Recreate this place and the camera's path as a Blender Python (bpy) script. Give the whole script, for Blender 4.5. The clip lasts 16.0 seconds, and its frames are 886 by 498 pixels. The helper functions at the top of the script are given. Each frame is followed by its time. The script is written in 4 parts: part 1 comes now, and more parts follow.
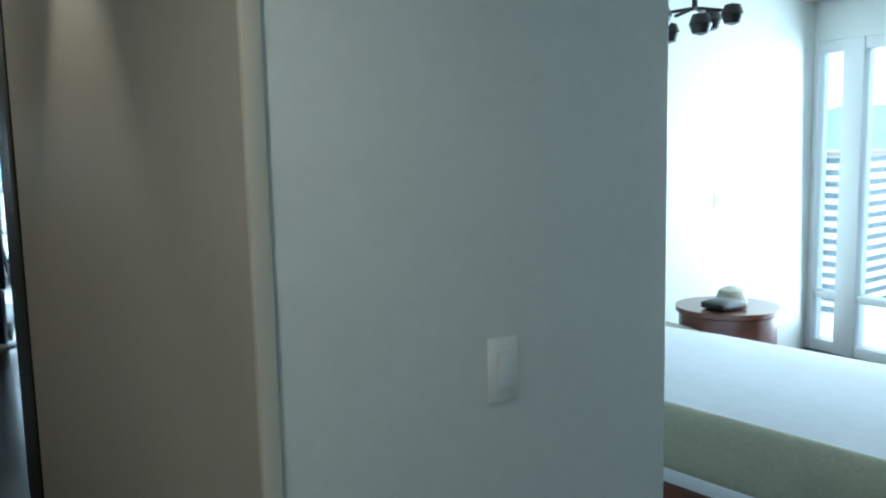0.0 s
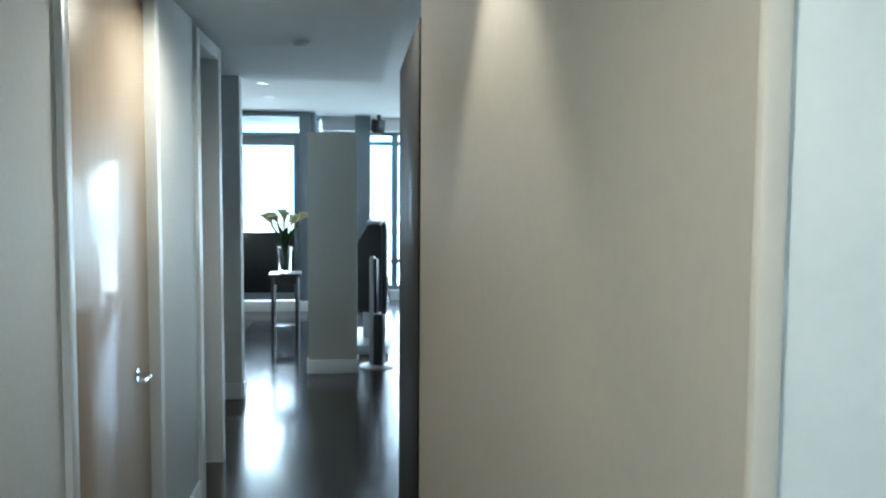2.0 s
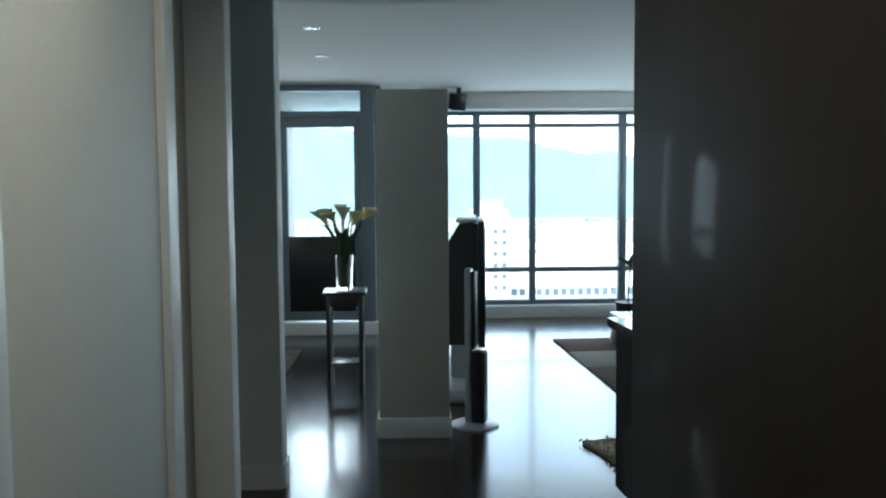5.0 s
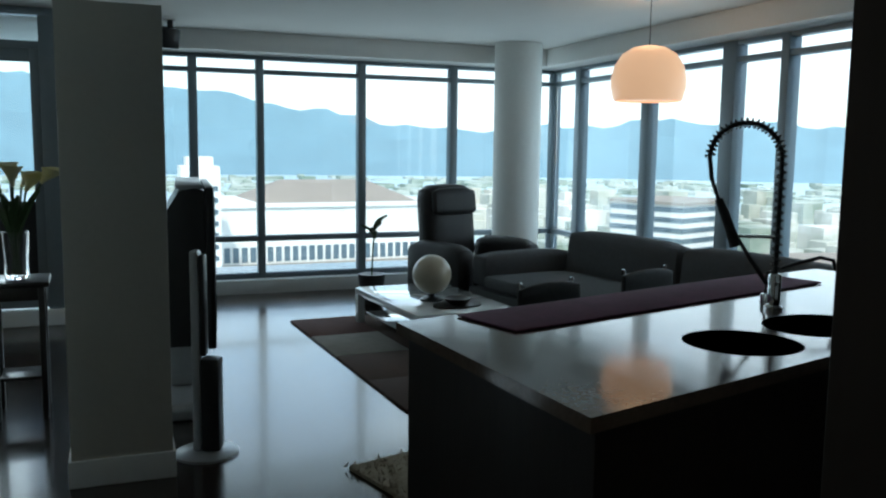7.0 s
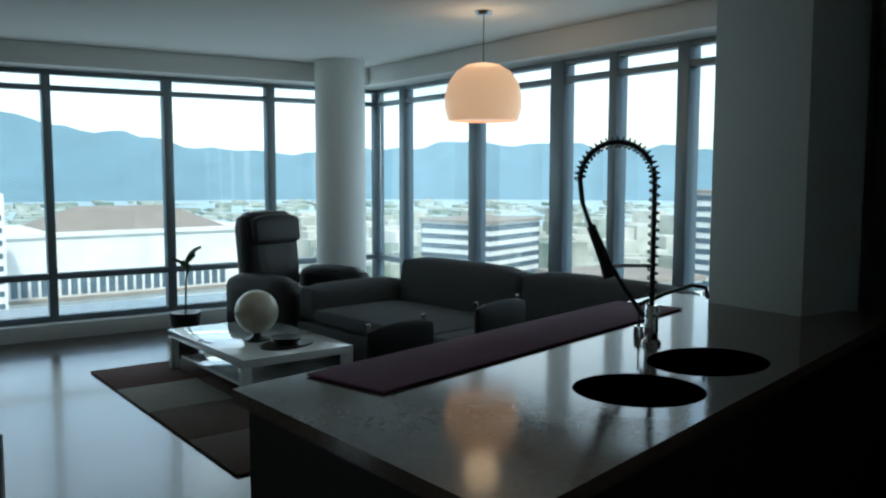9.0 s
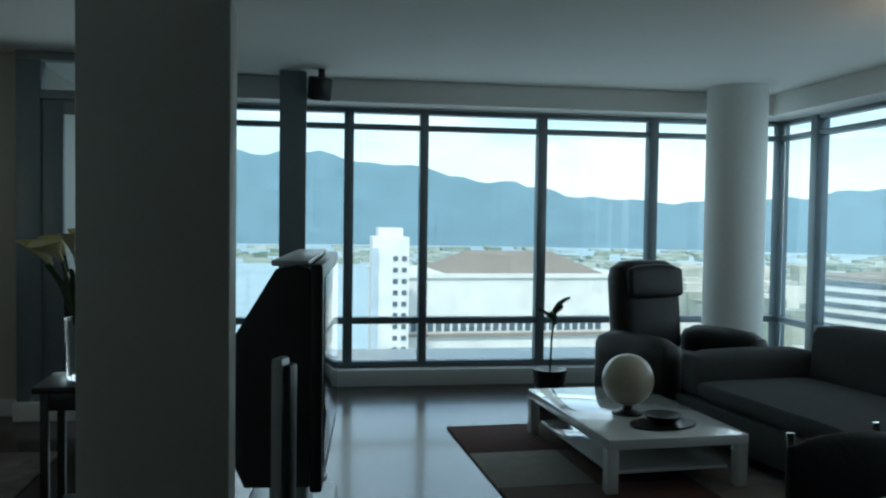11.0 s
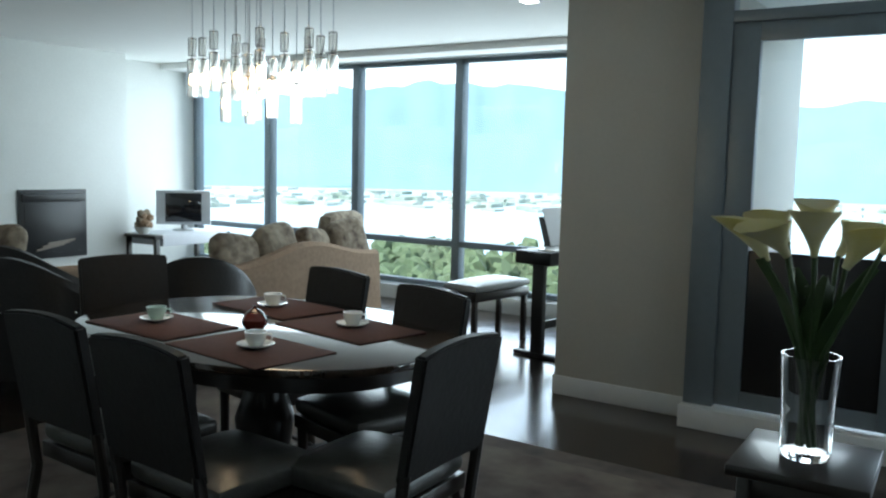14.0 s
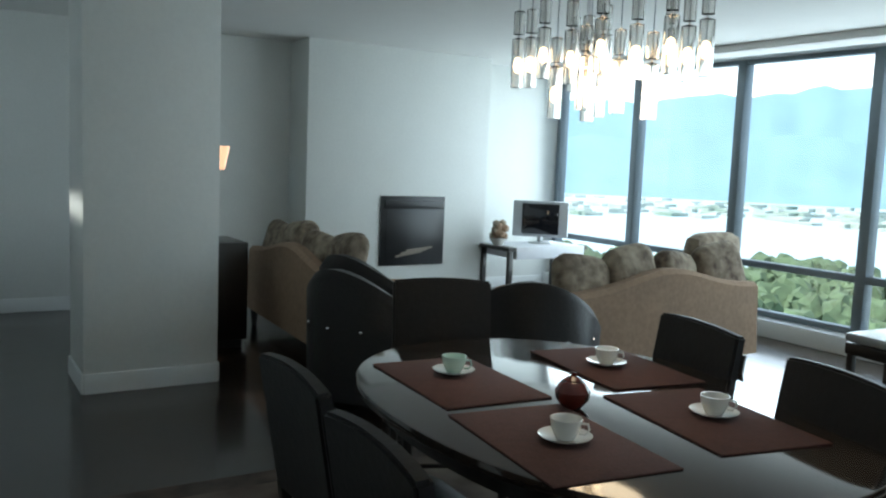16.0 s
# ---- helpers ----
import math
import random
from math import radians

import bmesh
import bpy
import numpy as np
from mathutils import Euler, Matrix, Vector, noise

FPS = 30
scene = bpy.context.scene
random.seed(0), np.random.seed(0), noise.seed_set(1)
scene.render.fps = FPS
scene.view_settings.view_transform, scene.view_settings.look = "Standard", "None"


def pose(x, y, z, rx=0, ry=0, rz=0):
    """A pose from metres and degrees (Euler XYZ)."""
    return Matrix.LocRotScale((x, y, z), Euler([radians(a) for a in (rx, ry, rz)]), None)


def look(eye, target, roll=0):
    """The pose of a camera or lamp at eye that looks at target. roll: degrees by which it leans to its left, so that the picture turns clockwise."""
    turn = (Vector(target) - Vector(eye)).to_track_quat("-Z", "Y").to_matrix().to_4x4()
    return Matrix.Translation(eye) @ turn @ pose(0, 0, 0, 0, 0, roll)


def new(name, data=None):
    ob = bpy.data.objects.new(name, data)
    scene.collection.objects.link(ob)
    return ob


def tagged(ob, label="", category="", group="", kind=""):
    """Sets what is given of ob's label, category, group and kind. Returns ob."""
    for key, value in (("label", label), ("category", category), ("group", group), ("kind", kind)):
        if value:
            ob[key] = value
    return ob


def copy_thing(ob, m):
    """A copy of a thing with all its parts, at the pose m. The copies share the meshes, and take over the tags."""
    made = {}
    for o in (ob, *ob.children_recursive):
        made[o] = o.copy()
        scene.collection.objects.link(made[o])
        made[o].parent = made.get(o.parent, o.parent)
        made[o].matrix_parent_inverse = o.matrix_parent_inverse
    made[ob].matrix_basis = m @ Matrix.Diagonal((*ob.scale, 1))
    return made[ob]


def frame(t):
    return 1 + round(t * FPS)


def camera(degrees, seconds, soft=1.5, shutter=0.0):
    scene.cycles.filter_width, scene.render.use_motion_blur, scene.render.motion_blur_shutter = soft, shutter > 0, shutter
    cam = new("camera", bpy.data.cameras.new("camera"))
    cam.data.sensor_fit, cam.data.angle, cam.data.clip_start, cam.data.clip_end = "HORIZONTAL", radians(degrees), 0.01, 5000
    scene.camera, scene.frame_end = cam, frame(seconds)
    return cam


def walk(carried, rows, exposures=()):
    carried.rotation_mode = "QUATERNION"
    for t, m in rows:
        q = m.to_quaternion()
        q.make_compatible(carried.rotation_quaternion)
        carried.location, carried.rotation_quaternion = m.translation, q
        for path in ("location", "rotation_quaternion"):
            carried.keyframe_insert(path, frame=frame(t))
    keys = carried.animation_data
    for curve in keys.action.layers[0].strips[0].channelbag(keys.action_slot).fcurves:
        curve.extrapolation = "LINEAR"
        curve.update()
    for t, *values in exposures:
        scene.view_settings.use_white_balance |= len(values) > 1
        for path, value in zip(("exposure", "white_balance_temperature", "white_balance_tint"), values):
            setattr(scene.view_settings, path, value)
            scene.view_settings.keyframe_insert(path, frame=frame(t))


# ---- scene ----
cam = camera(55.4, 16.0, soft=2.2)
EXPOSURES = [(0.0, 1.8, 5400, -4), (0.5, 2.05, 5400, -4), (1.0, 2.75, 5500, -3), (2.0, 3.25, 5400, -1), (3.0, 3.3, 5400, -1), (5.5, 1.85, 5900, 0), (6.5, 1.3, 5950, 0), (7.0, 1.05, 5900, -2), (8.2, 0.9, 5850, -4), (10.5, 0.68, 5800, -7), (12.0, 0.5, 5650, -8), (12.5, 0.78, 5700, -5), (13.5, 1.6, 6000, 1), (14.5, 1.95, 6150, 3), (16.0, 1.75, 6100, 2)]
PATH = [
    (0, (0.905, 0.06, 1.6), (1.872, 1.795, 1.345), -1.3),
    (0.5, (0.896, 0.083, 1.598), (1.704, 1.899, 1.381), -0.7),
    (1, (0.868, 0.075, 1.592), (1.461, 1.976, 1.416), -0.2),
    (1.5, (0.879, 0.172, 1.584), (1.273, 2.126, 1.425), 0.3),
    (2, (0.846, 0.399, 1.593), (1.045, 2.384, 1.446), 0.4),
    (2.5, (0.83, 0.701, 1.582), (0.886, 2.697, 1.464), 0.2),
    (3, (0.911, 1.053, 1.593), (0.813, 3.049, 1.497), 0.1),
    (5.3, (0.626, 2.862, 1.45), (0.765, 4.851, 1.3), -0.3),
    (5.5, (0.635, 2.993, 1.463), (0.833, 4.976, 1.305), -0.1),
    (6, (0.611, 3.324, 1.472), (0.954, 5.286, 1.285), -0.2),
    (6.5, (0.615, 3.585, 1.472), (1.156, 5.496, 1.244), -0.0),
    (7, (0.634, 3.765, 1.463), (1.353, 5.617, 1.226), 0.7),
    (7.5, (0.648, 3.907, 1.465), (1.543, 5.679, 1.225), 0.1),
    (8, (0.623, 3.998, 1.478), (1.714, 5.659, 1.254), 0.3),
    (8.2, (0.624, 4.014, 1.476), (1.776, 5.635, 1.266), 0.5),
    (10.3, (1.023, 4.886, 1.448), (1.724, 6.758, 1.377), 0.2),
    (10.5, (1.054, 4.964, 1.438), (1.632, 6.878, 1.377), 0.6),
    (11, (1.072, 5.115, 1.427), (1.372, 7.091, 1.353), 0.8),
    (11.5, (1.053, 5.31, 1.422), (1.14, 7.306, 1.339), 0.1),
    (12, (1.006, 5.54, 1.447), (0.872, 7.533, 1.34), -0.4),
    (12.5, (0.928, 5.809, 1.468), (0.525, 7.764, 1.351), 0.9),
    (13, (0.746, 6.098, 1.448), (0.082, 7.98, 1.313), 1.5),
    (13.5, (0.62, 6.365, 1.437), (-0.276, 8.144, 1.261), 0.9),
    (14, (0.485, 6.61, 1.43), (-0.616, 8.267, 1.226), 1.4),
    (14.5, (0.339, 6.823, 1.41), (-0.927, 8.355, 1.19), 1.9),
    (15, (0.211, 6.993, 1.415), (-1.202, 8.391, 1.193), 2.1),
    (15.5, (0.068, 7.159, 1.425), (-1.489, 8.396, 1.207), 1.6),
    (16, (-0.121, 7.352, 1.435), (-1.816, 8.392, 1.226), 2.3),
]
walk(cam, [(t, look(eye, target, roll)) for t, eye, target, roll in PATH], EXPOSURES)

# ---- daylight ----
SKY_STRENGTH, SUN_STRENGTH = 0.14, 2.0
world = bpy.data.worlds.new("sky")
scene.world = world
world.use_nodes = True
wt = world.node_tree
sky = wt.nodes.new("ShaderNodeTexSky")
sky.sky_type, sky.sun_disc = "NISHITA", False
sky.sun_elevation, sky.sun_rotation = radians(48), radians(200)
sky.air_density, sky.dust_density = 1.0, 1.2
back = wt.nodes["Background"]
back.inputs["Strength"].default_value = SKY_STRENGTH
sky_way, cloud_map, cloud = wt.nodes.new("ShaderNodeTexCoord"), wt.nodes.new("ShaderNodeMapping"), wt.nodes.new("ShaderNodeTexNoise")
cloud_map.inputs["Scale"].default_value = (1.0, 1.0, 3.2)
cloud.inputs["Scale"].default_value, cloud.inputs["Detail"].default_value, cloud.inputs["Roughness"].default_value = 3.2, 7, 0.55
cloud_cover, cloudy = wt.nodes.new("ShaderNodeMapRange"), wt.nodes.new("ShaderNodeMix")
cloud_cover.inputs["From Min"].default_value, cloud_cover.inputs["From Max"].default_value, cloud_cover.inputs["To Max"].default_value = 0.4, 0.6, 0.85
cloudy.data_type = "RGBA"
cloudy.inputs[7].default_value = (6.2, 6.6, 7.0, 1)
wt.links.new(sky_way.outputs["Generated"], cloud_map.inputs[0])
wt.links.new(cloud_map.outputs[0], cloud.inputs["Vector"])
wt.links.new(cloud.outputs[0], cloud_cover.inputs[0])
wt.links.new(cloud_cover.outputs[0], cloudy.inputs[0])
wt.links.new(sky.outputs[0], cloudy.inputs[6])
wt.links.new(cloudy.outputs[2], back.inputs["Color"])
sun = new("sun", bpy.data.lights.new("sun", "SUN"))
sun.data.energy, sun.data.angle, sun.data.color = SUN_STRENGTH, radians(3), (1, 0.95, 0.88)
sun.matrix_world = look((0, 0, 30), (5, 14, 13))


def lamp(name, kind, place, energy, color, size=0.1, aim=None, spot=60):
    d = bpy.data.lights.new(name, kind)
    d.energy, d.color = energy, color
    if kind == "AREA":
        d.shape, d.size = "DISK", size
    else:
        d.shadow_soft_size = size
    if kind == "SPOT":
        d.spot_size, d.spot_blend = radians(spot), 0.6
    ob = new(name, d)
    ob.matrix_world = look(place, aim) if aim else Matrix.Translation(place)
    return ob


# ---- light inside ----
CEIL, HALLCEIL = 2.52, 2.39
WARM = (1.0, 0.86, 0.68)
DAY = (0.86, 0.95, 1.0)


def window_light(name, place, aim, w, h, energy):
    d = bpy.data.lights.new(name, "AREA")
    d.shape, d.size, d.size_y, d.energy, d.color = "RECTANGLE", w, h, energy, DAY
    ob = new(name, d)
    ob.matrix_world = look(place, aim)
    return ob


window_light("daylight_north", (2.8, 12.2, 1.25), (2.8, 8, 1.1), 4.8, 2.0, 9)
window_light("daylight_east", (5.12, 9.6, 1.25), (2, 9.6, 1.1), 5.0, 2.0, 7)
window_light("daylight_dining", (-4.9, 13.6, 1.35), (-4.9, 9, 1.2), 6.0, 2.2, 30)
window_light("daylight_balcony", (-0.4, 11.1, 1.5), (-0.4, 8, 1.3), 0.6, 1.0, 2)
window_light("daylight_bedroom", (6.2, 2.6, 1.2), (3, 2.6, 1.1), 3.0, 2.0, 34)
lamp("hall_spot", "SPOT", (0.95, 2.1, HALLCEIL - 0.02), 3.6, WARM, 0.03, (1.12, 2.1, 0), 70)
# Two wide fill lamps, added to brighten the hall; no known source there.
lamp("hall_fill_south", "SPOT", (0.55, 0.6, HALLCEIL - 0.02), 7, WARM, 0.05, (0.6, 0.62, 0), 160)
lamp("hall_fill_north", "SPOT", (0.5, 3.6, HALLCEIL - 0.02), 6, WARM, 0.05, (0.5, 3.6, 0), 165)
lamp("pendant_bulb", "POINT", (4.1, 8.8, 2.32), 0.8, (1.0, 0.62, 0.34), 0.12)
lamp("chandelier_bulbs", "POINT", (-2.03, 9.05, 1.68), 3.0, (1.0, 0.74, 0.48), 0.2)


# ---- materials ----
def mat(name, color, rough=0.5, metal=0.0, grain=0.0, scale=8.0, bump=0.0, stretch=(1, 1, 1), color2=None, coat=0.0, emit=0.0, trans=0.0, spec=0.5):
    m = bpy.data.materials.new(name)
    m.use_nodes = True
    nt = m.node_tree
    b = nt.nodes["Principled BSDF"]
    b.inputs["Base Color"].default_value = (*color, 1)
    b.inputs["Roughness"].default_value, b.inputs["Metallic"].default_value = rough, metal
    b.inputs["Coat Weight"].default_value = coat
    b.inputs["Coat Roughness"].default_value = 0.08
    b.inputs["Specular IOR Level"].default_value = spec
    b.inputs["Transmission Weight"].default_value = trans
    if emit:
        b.inputs["Emission Color"].default_value = (*color, 1)
        b.inputs["Emission Strength"].default_value = emit
    if grain or bump:
        tc, mp = nt.nodes.new("ShaderNodeTexCoord"), nt.nodes.new("ShaderNodeMapping")
        mp.inputs["Scale"].default_value = stretch
        nt.links.new(tc.outputs["Object"], mp.inputs[0])
        n1, n2 = nt.nodes.new("ShaderNodeTexNoise"), nt.nodes.new("ShaderNodeTexNoise")
        n1.inputs["Scale"].default_value, n1.inputs["Detail"].default_value = scale, 6
        n2.inputs["Scale"].default_value, n2.inputs["Detail"].default_value = scale * 0.13, 3
        for n in (n1, n2):
            nt.links.new(mp.outputs[0], n.inputs["Vector"])
        mean = nt.nodes.new("ShaderNodeMath")
        mean.operation = "MULTIPLY_ADD"
        mean.inputs[1].default_value = 0.6
        half = nt.nodes.new("ShaderNodeMath")
        half.operation, half.inputs[1].default_value = "MULTIPLY", 0.4
        nt.links.new(n2.outputs[0], half.inputs[0])
        nt.links.new(n1.outputs[0], mean.inputs[0])
        nt.links.new(half.outputs[0], mean.inputs[2])
        ramp = nt.nodes.new("ShaderNodeValToRGB")
        c2 = color2 or tuple(c * (1 - grain) for c in color)
        ramp.color_ramp.elements[0].position, ramp.color_ramp.elements[1].position = 0.35, 0.65
        ramp.color_ramp.elements[0].color, ramp.color_ramp.elements[1].color = (*c2, 1), (*color, 1)
        nt.links.new(mean.outputs[0], ramp.inputs[0])
        nt.links.new(ramp.outputs[0], b.inputs["Base Color"])
        rr = nt.nodes.new("ShaderNodeMapRange")
        rr.inputs["To Min"].default_value, rr.inputs["To Max"].default_value = max(0.02, rough - 0.06), min(1, rough + 0.06)
        nt.links.new(n2.outputs[0], rr.inputs[0])
        nt.links.new(rr.outputs[0], b.inputs["Roughness"])
        if bump:
            bp = nt.nodes.new("ShaderNodeBump")
            bp.inputs["Strength"].default_value, bp.inputs["Distance"].default_value = bump, 0.004
            nt.links.new(n1.outputs[0], bp.inputs["Height"])
            nt.links.new(bp.outputs[0], b.inputs["Normal"])
    return m


def floor_material():
    m = mat("dark_oak_floor", (0.035, 0.022, 0.016), 0.2, grain=0.5, scale=14, bump=0.12, stretch=(6, 0.6, 1), coat=0.3)
    nt = m.node_tree
    tc = nt.nodes.new("ShaderNodeTexCoord")
    mp = nt.nodes.new("ShaderNodeMapping")
    mp.inputs["Rotation"].default_value = (0, 0, radians(90))
    br = nt.nodes.new("ShaderNodeTexBrick")
    br.inputs["Color1"].default_value, br.inputs["Color2"].default_value, br.inputs["Mortar"].default_value = (1, 1, 1, 1), (0.6, 0.6, 0.6, 1), (0.25, 0.25, 0.25, 1)
    br.inputs["Scale"].default_value, br.inputs["Mortar Size"].default_value = 1.0, 0.002
    br.inputs["Brick Width"].default_value, br.inputs["Row Height"].default_value = 1.3, 0.11
    nt.links.new(tc.outputs["Object"], mp.inputs[0])
    nt.links.new(mp.outputs[0], br.inputs["Vector"])
    b = nt.nodes["Principled BSDF"]
    old = b.inputs["Base Color"].links[0].from_socket
    mul = nt.nodes.new("ShaderNodeMix")
    mul.data_type, mul.blend_type = "RGBA", "MULTIPLY"
    mul.inputs[0].default_value = 1
    nt.links.new(old, mul.inputs[6])
    nt.links.new(br.outputs[0], mul.inputs[7])
    nt.links.new(mul.outputs[2], b.inputs["Base Color"])
    return m


M_FLOOR = floor_material()
M_WHITE = mat("white_wall_paint", (0.72, 0.74, 0.72), 0.6, grain=0.05, scale=40, bump=0.08)
M_GREIGE = mat("greige_wall_paint", (0.54, 0.53, 0.48), 0.6, grain=0.05, scale=40, bump=0.08)
M_SEAT = mat("dark_seat_leather", (0.06, 0.06, 0.055), 0.32, grain=0.25, scale=40, bump=0.3)
M_TRIM = mat("white_gloss_trim", (0.75, 0.77, 0.77), 0.3, grain=0.03, scale=20)
M_CEIL = mat("matt_ceiling_paint", (0.76, 0.76, 0.74), 0.8, grain=0.04, scale=50, bump=0.06)
M_BEIGE = mat("beige_wall_paint", (0.46, 0.415, 0.35), 0.5, grain=0.06, scale=30, bump=0.08)
M_MAPLE = mat("pale_maple_door", (0.52, 0.40, 0.27), 0.34, grain=0.12, scale=9, stretch=(6, 6, 0.5), coat=0.4)
M_DARKWOOD = mat("espresso_veneer", (0.016, 0.012, 0.010), 0.6, spec=0.3, grain=0.4, scale=10, stretch=(6, 6, 0.6), coat=0.05)
M_BLACKWOOD = mat("black_lacquer_wood", (0.018, 0.014, 0.012), 0.3, grain=0.35, scale=12, stretch=(4, 4, 0.6), coat=0.2)
M_STONE = mat("taupe_quartz", (0.13, 0.10, 0.08), 0.1, grain=0.25, scale=60, spec=0.4)
M_STEEL = mat("brushed_steel", (0.55, 0.56, 0.58), 0.3, metal=1, grain=0.12, scale=60)
M_CHROME = mat("chrome", (0.8, 0.8, 0.82), 0.08, metal=1)
M_ALU = mat("grey_window_aluminium", (0.20, 0.24, 0.27), 0.4, metal=0.3, grain=0.08, scale=25)
M_LEATHER = mat("black_leather", (0.014, 0.013, 0.013), 0.5, spec=0.3, grain=0.3, scale=45, bump=0.35)
M_GREYFAB = mat("charcoal_sofa_fabric", (0.075, 0.08, 0.085), 0.9, grain=0.3, scale=180, bump=0.5)
M_BROWNFAB = mat("tan_velvet", (0.34, 0.23, 0.15), 0.8, grain=0.25, scale=30, bump=0.3)
M_FLORAL = mat("floral_tapestry", (0.42, 0.36, 0.27), 0.9, grain=0.7, scale=14, bump=0.4, color2=(0.10, 0.07, 0.05))
M_PURPLE = mat("plum_runner_cloth", (0.22, 0.09, 0.17), 0.85, grain=0.3, scale=120, bump=0.4)
M_RUST = mat("rust_placemat_weave", (0.115, 0.05, 0.04), 0.9, grain=0.35, scale=150, bump=0.5)
M_CHINA = mat("white_china", (0.8, 0.8, 0.76), 0.15, coat=0.5, grain=0.03, scale=20)
M_MINT = mat("mint_china", (0.5, 0.68, 0.6), 0.15, coat=0.5, grain=0.05, scale=20)
M_RED = mat("dark_red_glaze", (0.14, 0.02, 0.015), 0.15, coat=0.6, grain=0.3, scale=20)
M_BLACK = mat("black_plastic", (0.012, 0.013, 0.015), 0.35, grain=0.2, scale=60)
M_SCREEN = mat("dark_screen_glass", (0.008, 0.009, 0.012), 0.06, spec=0.7)
M_SILVER = mat("silver_plastic", (0.45, 0.47, 0.49), 0.35, metal=0.4, grain=0.08, scale=40)
M_LEAF = mat("flower_leaf_green", (0.05, 0.10, 0.03), 0.5, grain=0.4, scale=20)
M_PETAL = mat("calla_petal", (0.75, 0.66, 0.22), 0.5, grain=0.25, scale=10, color2=(0.75, 0.72, 0.5))
M_BED = mat("white_bed_linen", (0.75, 0.77, 0.82), 0.9, grain=0.05, scale=15, bump=0.4)
M_OLIVE = mat("sage_blanket", (0.42, 0.42, 0.32), 0.95, grain=0.15, scale=60, bump=0.5)
M_MAHOG = mat("mahogany", (0.13, 0.04, 0.022), 0.3, grain=0.4, scale=9, stretch=(1, 1, 5), coat=0.3)
M_MARBLE = mat("cream_globe_stone", (0.55, 0.5, 0.38), 0.3, grain=0.2, scale=6)
M_GLASS = mat("clear_glass", (1, 1, 1), 0.0, trans=1.0)
M_WATER = mat("harbour_water", (0.42, 0.55, 0.6), 0.35, grain=0.25, scale=0.01)
# Distance haze is mixed into the blue base colour of the mountains.
M_MOUNT = mat("haze_tinted_mountain", (0.17, 0.28, 0.34), 0.95, grain=0.18, scale=0.006)
M_TOWN = mat("pale_concrete_town", (0.75, 0.74, 0.7), 0.8, grain=0.2, scale=0.2)
M_ROOF = mat("grey_roof", (0.3, 0.26, 0.22), 0.8, grain=0.2, scale=0.1)
# Tree green is lightened to stand in for haze over the water.
M_TREES = mat("far_trees_haze_tint", (0.11, 0.16, 0.08), 0.95, grain=0.5, scale=0.2)
M_TOWER = mat("tower_glass", (0.10, 0.14, 0.17), 0.25, grain=0.2, scale=0.3)
M_BULB = mat("warm_bulb", (1.0, 0.60, 0.28), 0.5, emit=3)
M_SMOKE = mat("smoky_glass", (0.86, 0.85, 0.83), 0.03, trans=1.0)
M_SHADE = mat("opal_pendant_shade", (1.0, 0.56, 0.33), 0.35, emit=0.3)
M_SPOT = mat("downlight_lens", (1.0, 0.93, 0.85), 0.5, emit=3)
M_CREAM = mat("cream_upholstery", (0.5, 0.47, 0.4), 0.85, grain=0.15, scale=120, bump=0.4)


# ---- building helpers ----
def add_box(bm, x0, y0, z0, x1, y1, z1, bevel=0.0, m=None):
    r = bmesh.ops.create_cube(bm, size=1)
    vs = r["verts"]
    t = Matrix.Translation(((x0 + x1) / 2, (y0 + y1) / 2, (z0 + z1) / 2)) @ Matrix.Diagonal((abs(x1 - x0), abs(y1 - y0), abs(z1 - z0), 1))
    bmesh.ops.transform(bm, matrix=(m @ t if m else t), verts=vs)
    if bevel:
        es = list({e for v in vs for e in v.link_edges})
        bmesh.ops.bevel(bm, geom=es, offset=bevel, segments=2, affect="EDGES", profile=0.5)
    return bm


def boxed(*dims, bevel=0.004, m=None):
    return add_box(bmesh.new(), *dims, bevel=bevel, m=m)


def lathe(profile, segs=28, place=(0, 0, 0), bm=None):
    """A turned solid from (radius, height) pairs."""
    bm = bm or bmesh.new()
    rings = []
    for r, z in profile:
        rings.append([bm.verts.new((place[0] + r * math.cos(2 * math.pi * i / segs), place[1] + r * math.sin(2 * math.pi * i / segs), place[2] + z)) for i in range(segs)])
    for a, b in zip(rings, rings[1:]):
        for i in range(segs):
            bm.faces.new((a[i], a[(i + 1) % segs], b[(i + 1) % segs], b[i]))
    for ring, flip in ((rings[0], True), (rings[-1], False)):
        if abs(ring[0].co.x - place[0]) + abs(ring[0].co.y - place[1]) > 1e-5:
            bm.faces.new(ring[::-1] if flip else ring)
    return bm


def tube(points, r, segs=10, bm=None, r1=None):
    """A rod bent along points, tapering from r to r1."""
    bm = bm or bmesh.new()
    pts = [Vector(p) for p in points]
    rings = []
    for i, p in enumerate(pts):
        d = (pts[min(i + 1, len(pts) - 1)] - pts[max(i - 1, 0)]).normalized()
        side = d.cross(Vector((0, 0, 1)) if abs(d.z) < 0.95 else Vector((1, 0, 0))).normalized()
        up = side.cross(d)
        rad = r + ((r1 if r1 is not None else r) - r) * i / max(1, len(pts) - 1)
        rings.append([bm.verts.new(p + rad * (math.cos(2 * math.pi * k / segs) * side + math.sin(2 * math.pi * k / segs) * up)) for k in range(segs)])
    for a, b in zip(rings, rings[1:]):
        for i in range(segs):
            bm.faces.new((a[i], a[(i + 1) % segs], b[(i + 1) % segs], b[i]))
    bm.faces.new(rings[0][::-1]), bm.faces.new(rings[-1])
    return bm


